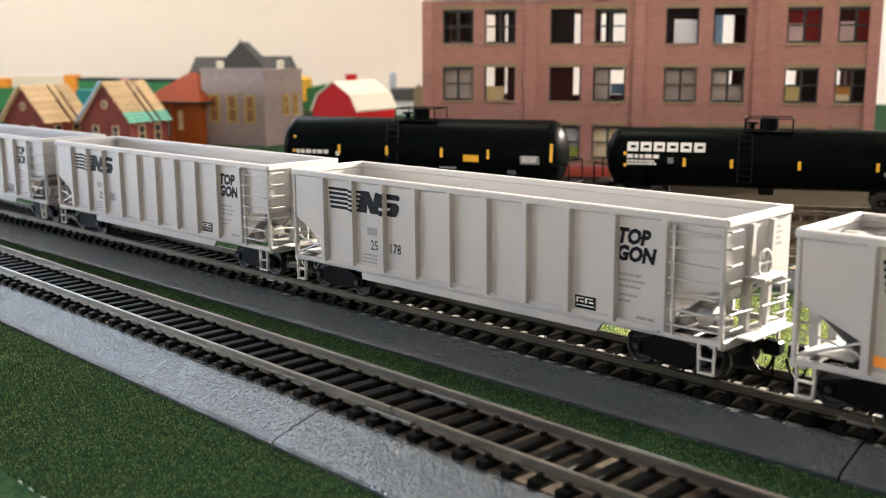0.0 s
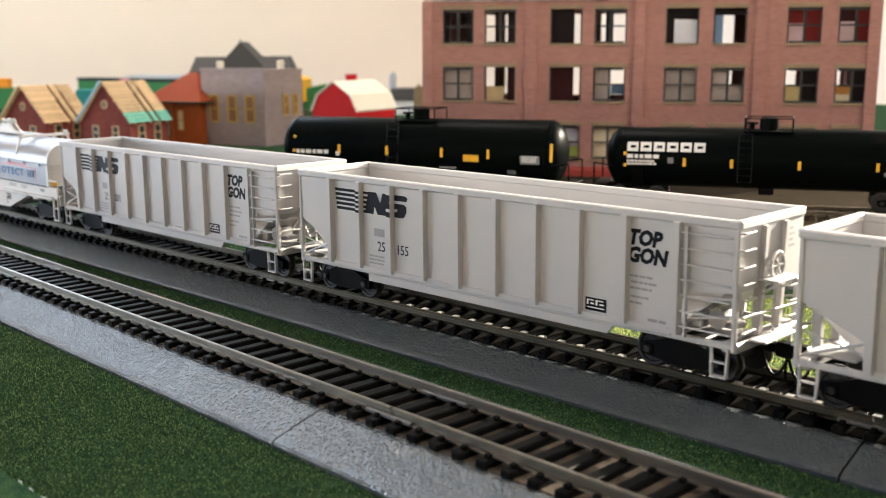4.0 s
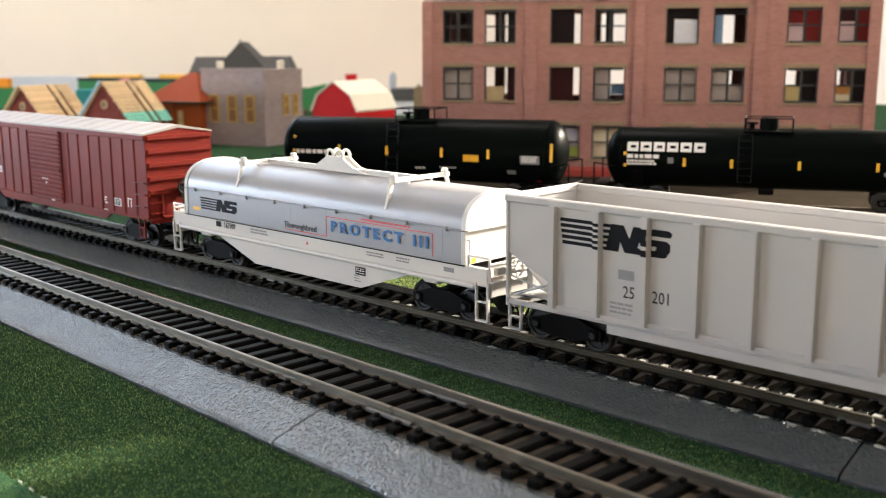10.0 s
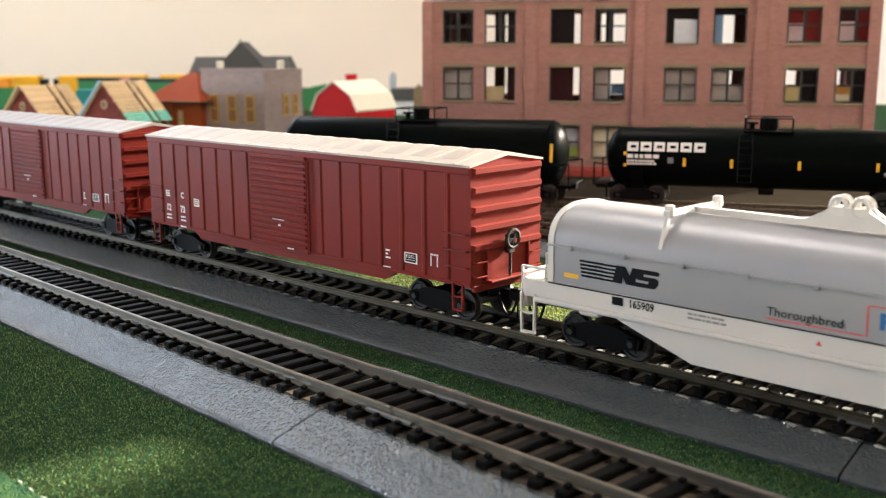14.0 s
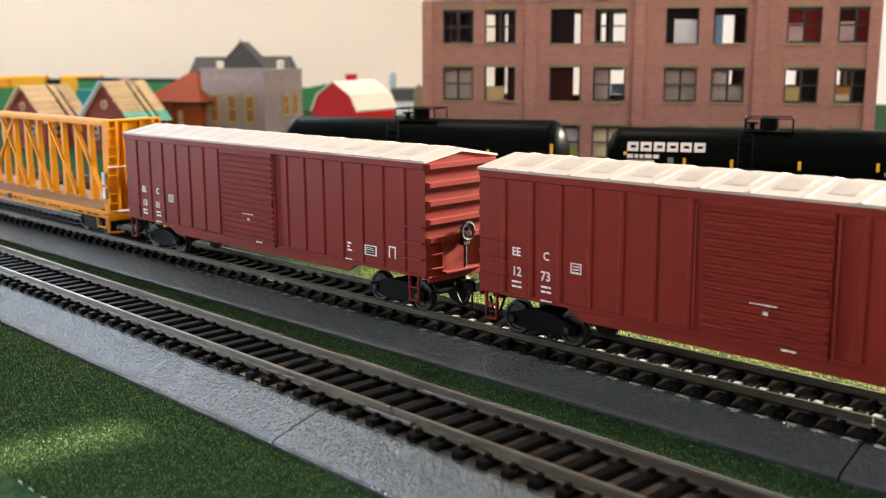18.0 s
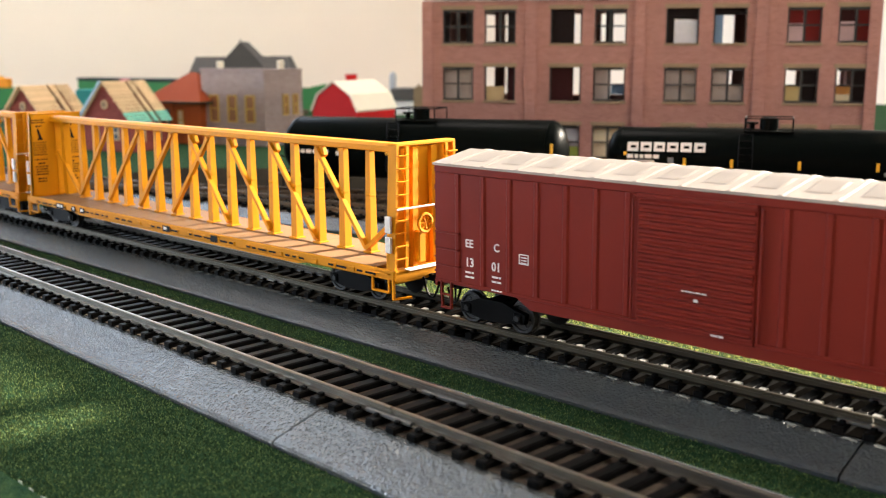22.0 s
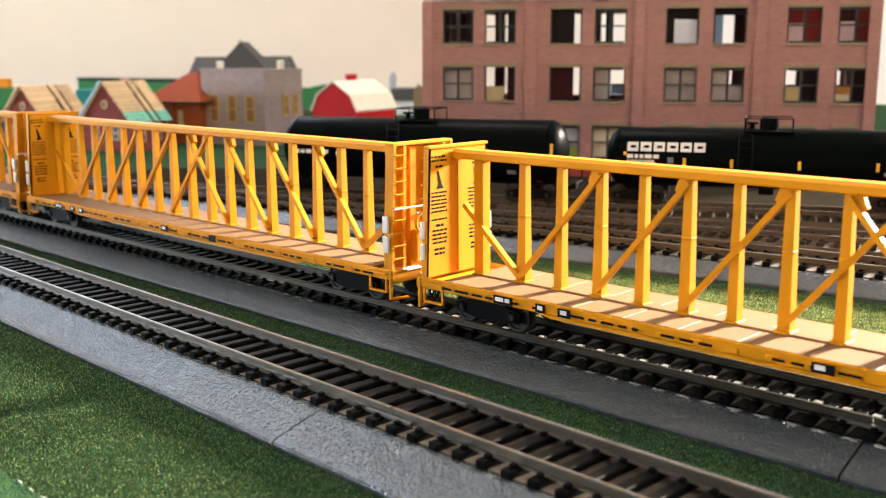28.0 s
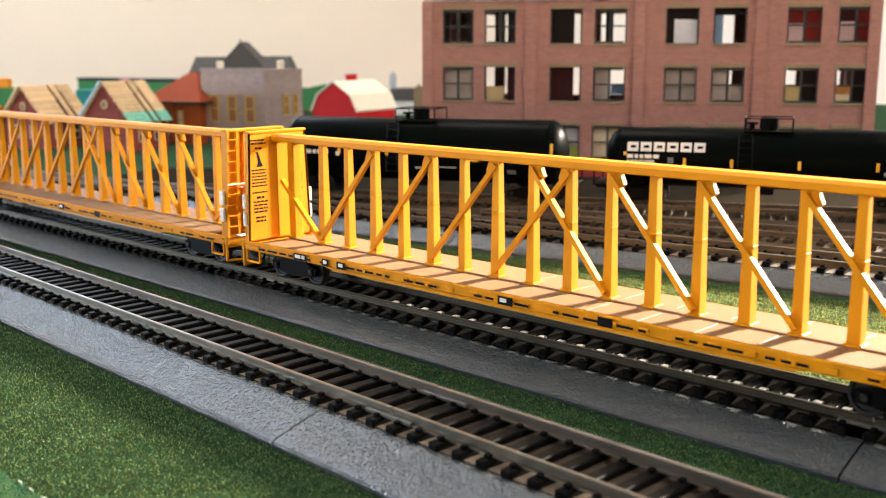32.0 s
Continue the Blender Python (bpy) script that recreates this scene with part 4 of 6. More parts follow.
# ---- boxcars ----
def boxcar(marks, label):
    car = thing("boxcar", label, "boxcar", group="boxcars of the train")
    half, w, eave = 0.0926, 0.01625, 0.0490
    for s in (-1, 1):
        yo, yi = s * w, s * (w - 0.0012)
        prof = [(-half, eave), (half, eave), (half, 0.0128), (0.0600, 0.0128), (0.0545, 0.0098), (-0.0545, 0.0098), (-0.0600, 0.0128), (-half, 0.0128)]
        part("side_wall", Build().prism(prof, *sorted((yo, yi)), "y"), BROWN_CAR, car)
        part("eave_beam", Build().box(-half, half, *sorted((s * (w + 0.0005), yi)), 0.0468, 0.0492, 0.0003), BROWN_CAR, car)
        part("side_sill", Build().box(-half, half, *sorted((s * (w + 0.0004), yo)), 0.0128, 0.0140, 0.0002), BROWN_CAR, car)
        for i in range(7):
            for e in (-1, 1):
                x = e * (0.0218 + 0.0102 * i)
                if abs(x) < half:
                    part("side_post", Build().prism([(x - 0.0013, yo - s * 0.0001), (x - 0.0006, s * (w + 0.0005)), (x + 0.0006, s * (w + 0.0005)), (x + 0.0013, yo - s * 0.0001)], 0.0140, 0.0468, "z"), BROWN_CAR, car)
        door = part("door", Build().box(-0.0185, 0.0150, *sorted((s * (w + 0.0008), yo)), 0.0135, 0.0466, 0.0002), BROWN_CAR, car, "corrugated brown plug door")
        for i in range(15):
            z = 0.0152 + i * 0.00212
            part("corrugation", Build().prism([(s * (w + 0.0007), z - 0.00075), (s * (w + 0.0014), z - 0.0002), (s * (w + 0.0014), z + 0.0002), (s * (w + 0.0007), z + 0.00075)], -0.0178, 0.0144), BROWN_CAR, door)
        hw = Build().box(-0.0185, 0.0150, *sorted((s * (w + 0.0014), yo)), 0.0460, 0.0472, 0.0002)
        hw.box(-0.0350, 0.0152, *sorted((s * (w + 0.0010), yo)), 0.0128, 0.0138, 0.0002)
        for x in (-0.0197, 0.0163):
            hw.rod((x, s * (w + 0.0010), 0.0140), (x, s * (w + 0.0010), 0.0462), 0.0004, 5)
        hw.box(0.0100, 0.0145, *sorted((s * (w + 0.0018), yo)), 0.0285, 0.0293, 0.0001)
        part("door_hardware", hw, BROWN_CAR, door)
        for e in (-1, 1):
            for i in range(3):
                z = 0.0186 + i * 0.0051
                iron(car, BROWN_CAR, (e * (half - 0.0010), yo, z), (e * (half - 0.0105), yo, z), (0, s * 0.0010, 0), "ladder_rung")
            sill_step(car, BROWN_CAR, e * (half - 0.0050), s * (w + 0.0003), 0.0135, 0.0052, 0.0042)
    roof_prof = [(-w - 0.0007, eave), (-w - 0.0007, eave + 0.0007), (0.0, eave + 0.0038), (w + 0.0007, eave + 0.0007), (w + 0.0007, eave), (0.0, eave + 0.0026)]
    roof = part("roof", Build().prism(roof_prof, -half - 0.0004, half + 0.0004), ROOF_CAR, car, "pale galvanised roof")
    for i in range(14):
        x = -half + 0.0066 + i * (2 * half - 0.0132) / 13
        for s in (-1, 1):
            rib = Build().add([(x - 0.0009, s * (w + 0.0007), eave + 0.0007), (x + 0.0009, s * (w + 0.0007), eave + 0.0007), (x + 0.0009, 0, eave + 0.0038), (x - 0.0009, 0, eave + 0.0038),
                               (x - 0.0004, s * (w + 0.0004), eave + 0.0010), (x + 0.0004, s * (w + 0.0004), eave + 0.0010), (x + 0.0004, 0, eave + 0.0041), (x - 0.0004, 0, eave + 0.0041)],
                              [(0, 1, 5, 4), (1, 2, 6, 5), (2, 3, 7, 6), (3, 0, 4, 7), (4, 5, 6, 7)])
            part("roof_seam", rib, ROOF_CAR, roof)
            if i < 13:
                x2 = x + 0.0068
                part("roof_panel", Build().add([(x2 - 0.0045, s * (w - 0.003), eave + 0.0012), (x2 + 0.0045, s * (w - 0.003), eave + 0.0012), (x2 + 0.0045, s * 0.002, eave + 0.0033), (x2 - 0.0045, s * 0.002, eave + 0.0033),
                                                (x2 - 0.0030, s * (w - 0.0045), eave + 0.00175), (x2 + 0.0030, s * (w - 0.0045), eave + 0.00175), (x2 + 0.0030, s * 0.0035, eave + 0.00355), (x2 - 0.0030, s * 0.0035, eave + 0.00355)],
                                               [(0, 1, 5, 4), (1, 2, 6, 5), (2, 3, 7, 6), (3, 0, 4, 7), (4, 5, 6, 7)]), ROOF_CAR, roof)
    part("floor", Build().box(-half + 0.0012, half - 0.0012, -w + 0.0012, w - 0.0012, 0.0128, 0.0145), BROWN_CAR, car)
    part("centre_sill", Build().box(-half, half, -0.0022, 0.0022, 0.0085, 0.0128, 0.0003), BLACK_PLASTIC, car)
    for e in (-1, 1):
        prof = [(-w, 0.0128), (w, 0.0128), (w, eave + 0.0004), (0, eave + 0.0034), (-w, eave + 0.0004)]
        end = part("end_wall", Build().prism(prof, *sorted((e * half, e * (half - 0.0012)))), BROWN_CAR, car)
        for i in range(5):
            z = 0.0248 + i * 0.0058
            rib = Build().add([(e * half, -w + 0.0006, z - 0.0020), (e * half, -w + 0.0006, z + 0.0009), (e * half, w - 0.0006, z + 0.0009), (e * half, w - 0.0006, z - 0.0020),
                               (e * (half + 0.0013), -w + 0.0010, z - 0.0008), (e * (half + 0.0013), -w + 0.0010, z + 0.0006), (e * (half + 0.0013), w - 0.0010, z + 0.0006), (e * (half + 0.0013), w - 0.0010, z - 0.0008)],
                              [(0, 1, 5, 4), (1, 2, 6, 5), (2, 3, 7, 6), (3, 0, 4, 7), (4, 5, 6, 7)])
            part("end_corrugation", rib, BROWN_CAR, end)
        for s in (-1, 1):
            for i in range(2):
                iron(car, BROWN_CAR, (e * half, s * (w - 0.0012), 0.0158 + i * 0.0045), (e * half, s * (w - 0.0060), 0.0158 + i * 0.0045), (e * 0.0016, 0, 0))
            part("end_ladder_stile", Build().box(*sorted((e * half, e * (half + 0.0012))), *sorted((s * (w - 0.0062), s * (w - 0.0070))), 0.0135, 0.0240, 0.0002), BROWN_CAR, car)
        part("crossover_step", Build().box(*sorted((e * half, e * (half + 0.0034))), -0.0105, 0.0105, 0.0138, 0.0144, 0.0001), BROWN_CAR, car)
        part("end_sill", Build().box(*sorted((e * half, e * (half + 0.0010))), -w + 0.0005, w - 0.0005, 0.0112, 0.0132, 0.0002), BROWN_CAR, car)
    bw = Build()
    ring = [Vector((half + 0.0028, 0.0000 + 0.0028 * math.cos(a), 0.0262 + 0.0028 * math.sin(a))) for a in [i * math.pi / 7 for i in range(14)]]
    bw.tube(ring, 0.0005, 6, True)
    for a in range(4):
        bw.rod(ring[a], ring[(a + 7) % 14], 0.0003, 5)
    bw.box(half + 0.0006, half + 0.0024, -0.0016, 0.0016, 0.0215, 0.0275, 0.0003)
    bw.rod((half + 0.0016, 0, 0.0140), (half + 0.0016, 0, 0.0220), 0.0005, 5)
    part("brake_wheel", bw, WHEEL, car, "dark brake wheel and chain")
    y = -w - 0.00004
    for x, t in ((-0.0800, marks[0]), (-0.0694, marks[1])):
        lettering(t, 0.0038, PAINT_WHITE, car, (x, y, 0.0193), name="number", bold=0.02, wide=0.95)
    for x, t in ((-0.0800, "EE"), (-0.0686, "C")):
        lettering(t, 0.0034, PAINT_WHITE, car, (x, y, 0.0252), name="mark", bold=0.02, wide=0.95)
    b = Build()
    for x in (-0.0800, -0.0692):
        bars(b, x, x + 0.0045, 0.0178, 2, 0.0006, 0.0008, y, 23)
    bars(b, -0.0690, -0.0640, 0.0139, 1, 0.0005, 0.0, -w - 0.0005, 24)
    bars(b, 0.0040, 0.0080, 0.0142, 1, 0.0005, 0.0, -w - 0.0015, 25)
    b.box(-0.0225, -0.0212, y - 0.0001, y, 0.0175, 0.0184)
    b.box(0.0535, 0.0570, y - 0.0001, y, 0.0139, 0.0143)
    b.box(-0.0010, 0.0002, -w - 0.0016, -w - 0.0014, 0.0214, 0.0222)
    bars(b, -0.0045, 0.0025, 0.0240, 1, 0.0004, 0.0, -w - 0.0015, 26, 0.0)
    bars(b, 0.0548, 0.0573, 0.0200, 3, 0.0006, 0.0006, y, 27)
    for u0, u1, v0, v1 in ((0, 1, 0, 0.1), (0, 1, 0.9, 1), (0, 0.1, 0.1, 0.9), (0.9, 1, 0.1, 0.9)):
        b.box(-0.0588 + 0.0036 * u0, -0.0588 + 0.0036 * u1, y - 0.0001, y, 0.0228 + 0.0030 * v0, 0.0228 + 0.0030 * v1)
        b.box(0.0636 + 0.0060 * u0, 0.0636 + 0.0060 * u1, y - 0.00008, y, 0.0168 + 0.0034 * v0, 0.0168 + 0.0034 * v1)
    bars(b, -0.0580, -0.0559, 0.0250, 3, 0.0004, 0.0004, y, 28)
    bars(b, 0.0755, 0.0790, 0.0212, 1, 0.0006, 0.0, y, 30, 0.0)
    b.box(0.0755, 0.0760, y - 0.00005, y, 0.0172, 0.0204)
    b.box(0.0783, 0.0788, y - 0.00005, y, 0.0172, 0.0204)
    tagged(part("small_print", b, PAINT_WHITE, car, "white stencilled print"), kind="stuff")
    data_panel(car, 0.0642, 0.0198, 0.0048, 0.0026, y)
    running_gear(car, (-0.0735, 0.0735), ((-1, -half), (1, half)))
    return car


# ---- centre-beam flat cars ----
STEP = 0.01424
POSTS = [0.0008 + STEP * (k - 7.5) for k in range(16)]


def centerbeam(label):
    car = thing("centerbeam_car", label, "centerbeam flatcar", group="centerbeam cars of the train")
    half, w, deck, top = 0.1372, 0.0155, 0.0130, 0.0525
    for s in (-1, 1):
        # deck boards on each side of the beam
        for i in range(15):
            x0 = -half + 0.011 + i * (2 * half - 0.022) / 15
            x1 = x0 + (2 * half - 0.022) / 15
            part("deck_plate", Build().box(x0 + 0.0001, x1 - 0.0001, *sorted((s * 0.0022, s * (w - 0.0002))), 0.0118, deck, 0.00015), DECK_TAN, car)
        part("side_sill", Build().prism([(s * (w - 0.0015), 0.0094), (s * w, 0.0094), (s * (w + 0.0004), 0.0098), (s * (w + 0.0004), 0.0126), (s * w, 0.0130), (s * (w - 0.0015), 0.0118)], -half, half), YELLOW_CAR, car)
        for i in range(26):
            x = -half + 0.010 + i * 0.0101
            part("tie_down_winch", Build().box(x - 0.0016, x + 0.0016, *sorted((s * (w + 0.0009), s * w)), 0.0100, 0.0116, 0.0002), YELLOW_CAR, car)

        part("lower_flange", Build().prism([(-0.0900, 0.0094), (0.0900, 0.0094), (0.0840, 0.0082), (-0.0840, 0.0082)], *sorted((s * (w - 0.0006), s * (w - 0.0014))), "y"), YELLOW_CAR, car)
    part("underframe", Build().box(-half + 0.004, half - 0.004, -w + 0.0016, w - 0.0016, 0.0104, 0.0118), YELLOW_CAR, car)
    part("centre_sill", Build().box(-0.105, 0.105, -0.0030, 0.0030, 0.0062, 0.0104, 0.0004), BLACK_PLASTIC, car)
    part("beam_foot", Build().box(-half + 0.011, half - 0.011, -0.0022, 0.0022, 0.0118, 0.0134, 0.0003), DECK_TAN, car)
    part("top_chord", Build().prism([(-0.0030, 0.0496), (0.0030, 0.0496), (0.0034, 0.0500), (0.0034, 0.0516), (0.0022, top), (-0.0022, top), (-0.0034, 0.0516), (-0.0034, 0.0500)], -half + 0.004, half - 0.004), YELLOW_CAR, car)
    for k, x in enumerate(POSTS):
        b = 0.0015 if k % 2 else 0.0017
        t = b * 0.72
        lo, hi = (-0.0017, 0.0015), (-0.0011, 0.0011)    # each post tapers towards the chord
        part("post", Build().add([(x + a * b, lo[s], 0.0131) for a, s in ((-1, 0), (1, 0), (1, 1), (-1, 1))] + [(x + a * t, hi[s], 0.0497) for a, s in ((-1, 0), (1, 0), (1, 1), (-1, 1))],
                                 [(0, 1, 2, 3), (7, 6, 5, 4), (0, 4, 5, 1), (1, 5, 6, 2), (2, 6, 7, 3), (3, 7, 4, 0)]), YELLOW_CAR, car)
        part("cable_guide", Build().box(x - b * 0.92, x + b * 0.92, -0.0016, 0.0014, 0.0330, 0.0342, 0.0003), YELLOW_CAR, car)
        part("post_foot", Build().box(x - b - 0.0006, x + b + 0.0006, -0.0024, 0.0022, 0.0130, 0.0139, 0.0002), YELLOW_CAR, car)
    step = STEP
    for s in (-1, 1):
        for i in range(4):
            top_x = 0.0008 + s * (-0.5 * step + i * 2 * step)
            part("brace", Build().bar((top_x, -0.0008, 0.0485), (top_x + s * 2 * step, -0.0022, 0.0150), 0.0018, 0.0015, (0, 0, 1)), YELLOW_CAR, car)
            part("gusset", Build().prism([(top_x, 0.0497), (top_x + s * 0.0030, 0.0497), (top_x + s * 0.0044, 0.0462), (top_x + s * 0.0032, 0.0452), (top_x, 0.0480)], -0.0008, 0.0008, "y"), YELLOW_CAR, car)
        part("end_brace", Build().bar((0.0008 + s * 7.5 * step, -0.0022, 0.0150), (s * (0.1240 if s > 0 else 0.1300), -0.0010, 0.0285 if s > 0 else 0.0350), 0.0018, 0.0015, (0, 0, 1)), YELLOW_CAR, car)
        # bulkhead
        x0, x1 = s * (half - (0.0054 if s > 0 else 0.0036)), s * (half - 0.0014)
        # at one end a deep post stands against the panel, at the other a slim post stands free of it
        a, b = (0.1236, x0) if s > 0 else (-0.1254, -0.1216)
        part("end_post", Build().box(*sorted((a, b)), -0.0018, 0.0018, 0.0131, 0.0497, 0.0002), YELLOW_CAR, car)
        if s < 0:
            part("panel_seam", Build().box(x0, x0 + 0.0006, -0.0009, 0.0009, 0.0131, 0.0497, 0.0001), YELLOW_CAR, car)
        bk = part("bulkhead", Build().add([(x0, -0.0152, 0.0126), (x0, 0.0152, 0.0126), (x0, 0.0134, 0.0532), (x0, -0.0134, 0.0532), (x0 + s * 0.0010, -0.0152, 0.0126), (x0 + s * 0.0010, 0.0152, 0.0126), (x0 + s * 0.0010, 0.0134, 0.0532), (x0 + s * 0.0010, -0.0134, 0.0532)],
                                          [(0, 1, 2, 3), (7, 6, 5, 4), (0, 4, 5, 1), (1, 5, 6, 2), (2, 6, 7, 3), (3, 7, 4, 0)]), YELLOW_CAR, car, "yellow end bulkhead")
        for y in (-1, 1):
            part("bulkhead_side", Build().add([(a, y * c, z) for a in (x0, x1) for c, z in ((0.0152, 0.0095), (0.0142, 0.0095), (0.0124, 0.0532), (0.0134, 0.0532))],
                                              [(0, 1, 2, 3), (7, 6, 5, 4), (0, 4, 5, 1), (1, 5, 6, 2), (2, 6, 7, 3), (3, 7, 4, 0)]), YELLOW_CAR, bk)
            part("bulkhead_post", Build().bar((x0 + s * 0.0022, y * 0.0048, 0.0128), (x0 + s * 0.0022, y * 0.0042, 0.0525), 0.0018, 0.0024, (0, 1, 0)), YELLOW_CAR, bk)
            for z0, z1 in ((0.0185, 0.0238), (0.0250, 0.0305)):
                part("reflector_plate", Build().box(*sorted((x0 + s * 0.0004, x0 + s * (0.0030 if s > 0 else 0.0018))), *sorted((y * 0.0151, y * 0.0160)), z0, z1, 0.0001), PAINT_WHITE, bk, "white reflective plate")
            for i in range(9):
                z = 0.0165 + i * 0.0042
                iron(bk, YELLOW_CAR, (x1, y * (0.0150 - i * 0.0002), z), (x1, y * (0.0100 - i * 0.0001), z), (s * 0.0010, 0, 0), "ladder_rung", 0.0003)
            part("ladder_stile", Build().bar((x1, y * 0.0100, 0.0100), (x1, y * 0.0090, 0.0530), 0.0009, 0.0012, (0, 1, 0)), YELLOW_CAR, bk)
        part("bulkhead_cap", Build().box(*sorted((x0 - s * 0.0003, x1)), -0.0136, 0.0136, 0.0530, 0.0540, 0.0002), YELLOW_CAR, bk)
        rails = Build().rod((x1 + s * 0.0016, -0.0150, 0.0330), (x1 + s * 0.0016, 0.0140, 0.0330), 0.00035, 5)
        part("end_handrail", rails, PAINT_WHITE, car)
        for out in (0.0, 0.0018):
            part("crossover_step", Build().box(*sorted((s * (half - 0.0004 + out), s * (half + 0.0008 + out))), -0.0120, 0.0100, 0.0128, 0.0133, 0.0001), PAINT_WHITE, car, "pale crossover step bar")
        part("end_sill", Build().box(*sorted((s * half, s * (half - 0.0024))), -w, w, 0.0085, 0.0126, 0.0004), YELLOW_CAR, car)
        for y in (-1, 1):
            st = Build()
            xs, ys = s * (half - 0.0075), y * (w + 0.0003)
            for dx in (-0.0040, 0.0040):
                st.bar((xs + dx, ys, 0.0102), (xs + dx, ys, 0.0052), 0.0007, 0.0007, (0, 1, 0))
            st.bar((xs - 0.0040, ys, 0.0054), (xs + 0.0040, ys, 0.0054), 0.0010, 0.0007)
            st.bar((s * (half - 0.0014), ys, 0.0128), (s * (half - 0.0014), ys, 0.0032), 0.0009, 0.0009, (0, 1, 0))
            st.bar((s * (half - 0.0014), ys, 0.0034), (s * (half + 0.0006), y * (w - 0.0060), 0.0034), 0.0009, 0.0007)
            grab(st, (xs - 0.0045, ys, 0.0116), (xs + 0.0045, ys, 0.0116), (0, y * 0.0009, 0))
            part("sill_step", st, YELLOW_CAR, car)
    bw = Build()
    ring = [Vector((half + 0.0006, -0.0030 + 0.0030 * math.cos(a), 0.0275 + 0.0030 * math.sin(a))) for a in [i * math.pi / 7 for i in range(14)]]
    bw.tube(ring, 0.0006, 6, True)
    for a in range(3):
        bw.rod(ring[a * 2], ring[a * 2 + 7], 0.0003, 5)
    bw.box(half - 0.0060, half - 0.0002, -0.0052, -0.0016, 0.0140, 0.0250, 0.0006)
    part("brake_wheel", bw, YELLOW_CAR, car)
    # printed warnings on the inner face that can be seen from the track side
    face = -half + 0.0036
    for y0, y1, seed in ((-0.0128, -0.0052, 3), (0.0040, 0.0116, 7)):
        b = Build()
        rnd = random.Random(seed)
        def rows(z, n, h, gap, a, c):
            for i in range(n):
                u, stop = y0 + a * (y1 - y0), y0 + c * (y1 - y0)
                while u < stop - h:
                    l = min(stop - u, h * (1 + 2.5 * rnd.random()))
                    b.box(face, face + 0.00005, u, u + l, z - i * (h + gap) - h, z - i * (h + gap))
                    u += l + h * 0.6
        rows(0.0508, 2, 0.0006, 0.0006, 0.05, 0.95)
        rows(0.0478, 1, 0.0007, 0.0, 0.3, 0.7)
        rows(0.0395, 6, 0.0005, 0.0007, 0.05, 0.95)
        rows(0.0310, 1, 0.0005, 0.0, 0.05, 0.95)
        rows(0.0292, 1, 0.0008, 0.0, 0.3, 0.75)
        rows(0.0275, 4, 0.0006, 0.0007, 0.1, 0.95)
        rows(0.0215, 2, 0.0007, 0.0007, 0.2, 0.8)
        c = (y0 + y1) / 2
        b.add([(face + 0.00005, c - 0.0010, 0.0460), (face + 0.00005, c - 0.0002, 0.0462), (face + 0.00005, c + 0.0012, 0.0418), (face + 0.00005, c + 0.0020, 0.0405), (face + 0.00005, c - 0.0012, 0.0405), (face + 0.00005, c - 0.0004, 0.0418)], [(0, 1, 2, 3, 4, 5)])
        part("warning_print", b, INK, car, "small black warning print")
    b = Build()
    y = -w - 0.00045
    rnd = random.Random(11)
    x = -half + 0.012
    while x < half - 0.012:
        l = 0.002 + 0.004 * rnd.random()
        if rnd.random() < 0.7:
            b.box(x, x + l, y - 0.00052, y - 0.00046, 0.0105, 0.0112)
        x += l + 0.0015
    tagged(part("small_print", b, INK, car), kind="stuff")
    for x, l in ((-0.1040, 0.0075), (-0.0880, 0.0035), (-0.0800, 0.0045), (-0.0060, 0.0055), (0.0300, 0.0048)):
        part("sill_plate", Build().box(x, x + l, y - 0.0006, y - 0.00045, 0.0098, 0.0123), INK, car, "black plate on the side sill")
    for x, l in ((-0.1032, 0.0055), (-0.0872, 0.0018), (-0.0790, 0.0022), (-0.0052, 0.0036)):
        part("plate_print", bars(Build(), x, x + l, 0.0118, 1, 0.0012, 0, y - 0.0006, int(l * 1e5), 0.0), PAINT_WHITE, car)
    running_gear(car, (-0.1110, 0.1110), ((-1, -half), (1, half)))
    return car


# ---- the train, from its front; x of each car's middle at 16 s ----
TRAIN = [
    (gondola(("25", "140"), "light grey loaded gondola with an orange panel", GREY_CAR, True), 0.7305),
    (gondola(("25", "178"), "light grey high-sided gondola with black lettering"), 0.5424),
    (gondola(("25", "155"), "light grey high-sided gondola with black lettering"), 0.3571),
    (gondola(("25", "201"), "light grey high-sided gondola with black lettering"), 0.1734),
    (coil_car(), -0.0062),
    (boxcar(("12", "73"), "brick-red boxcar with a corrugated door and pale roof"), -0.2063),
    (boxcar(("13", "01"), "brick-red boxcar with a corrugated door and pale roof"), -0.4145),
]
FIRST_BEAM = centerbeam("golden yellow centerbeam flatcar, empty, with tan deck")
TRAIN.append((FIRST_BEAM, -0.6630))


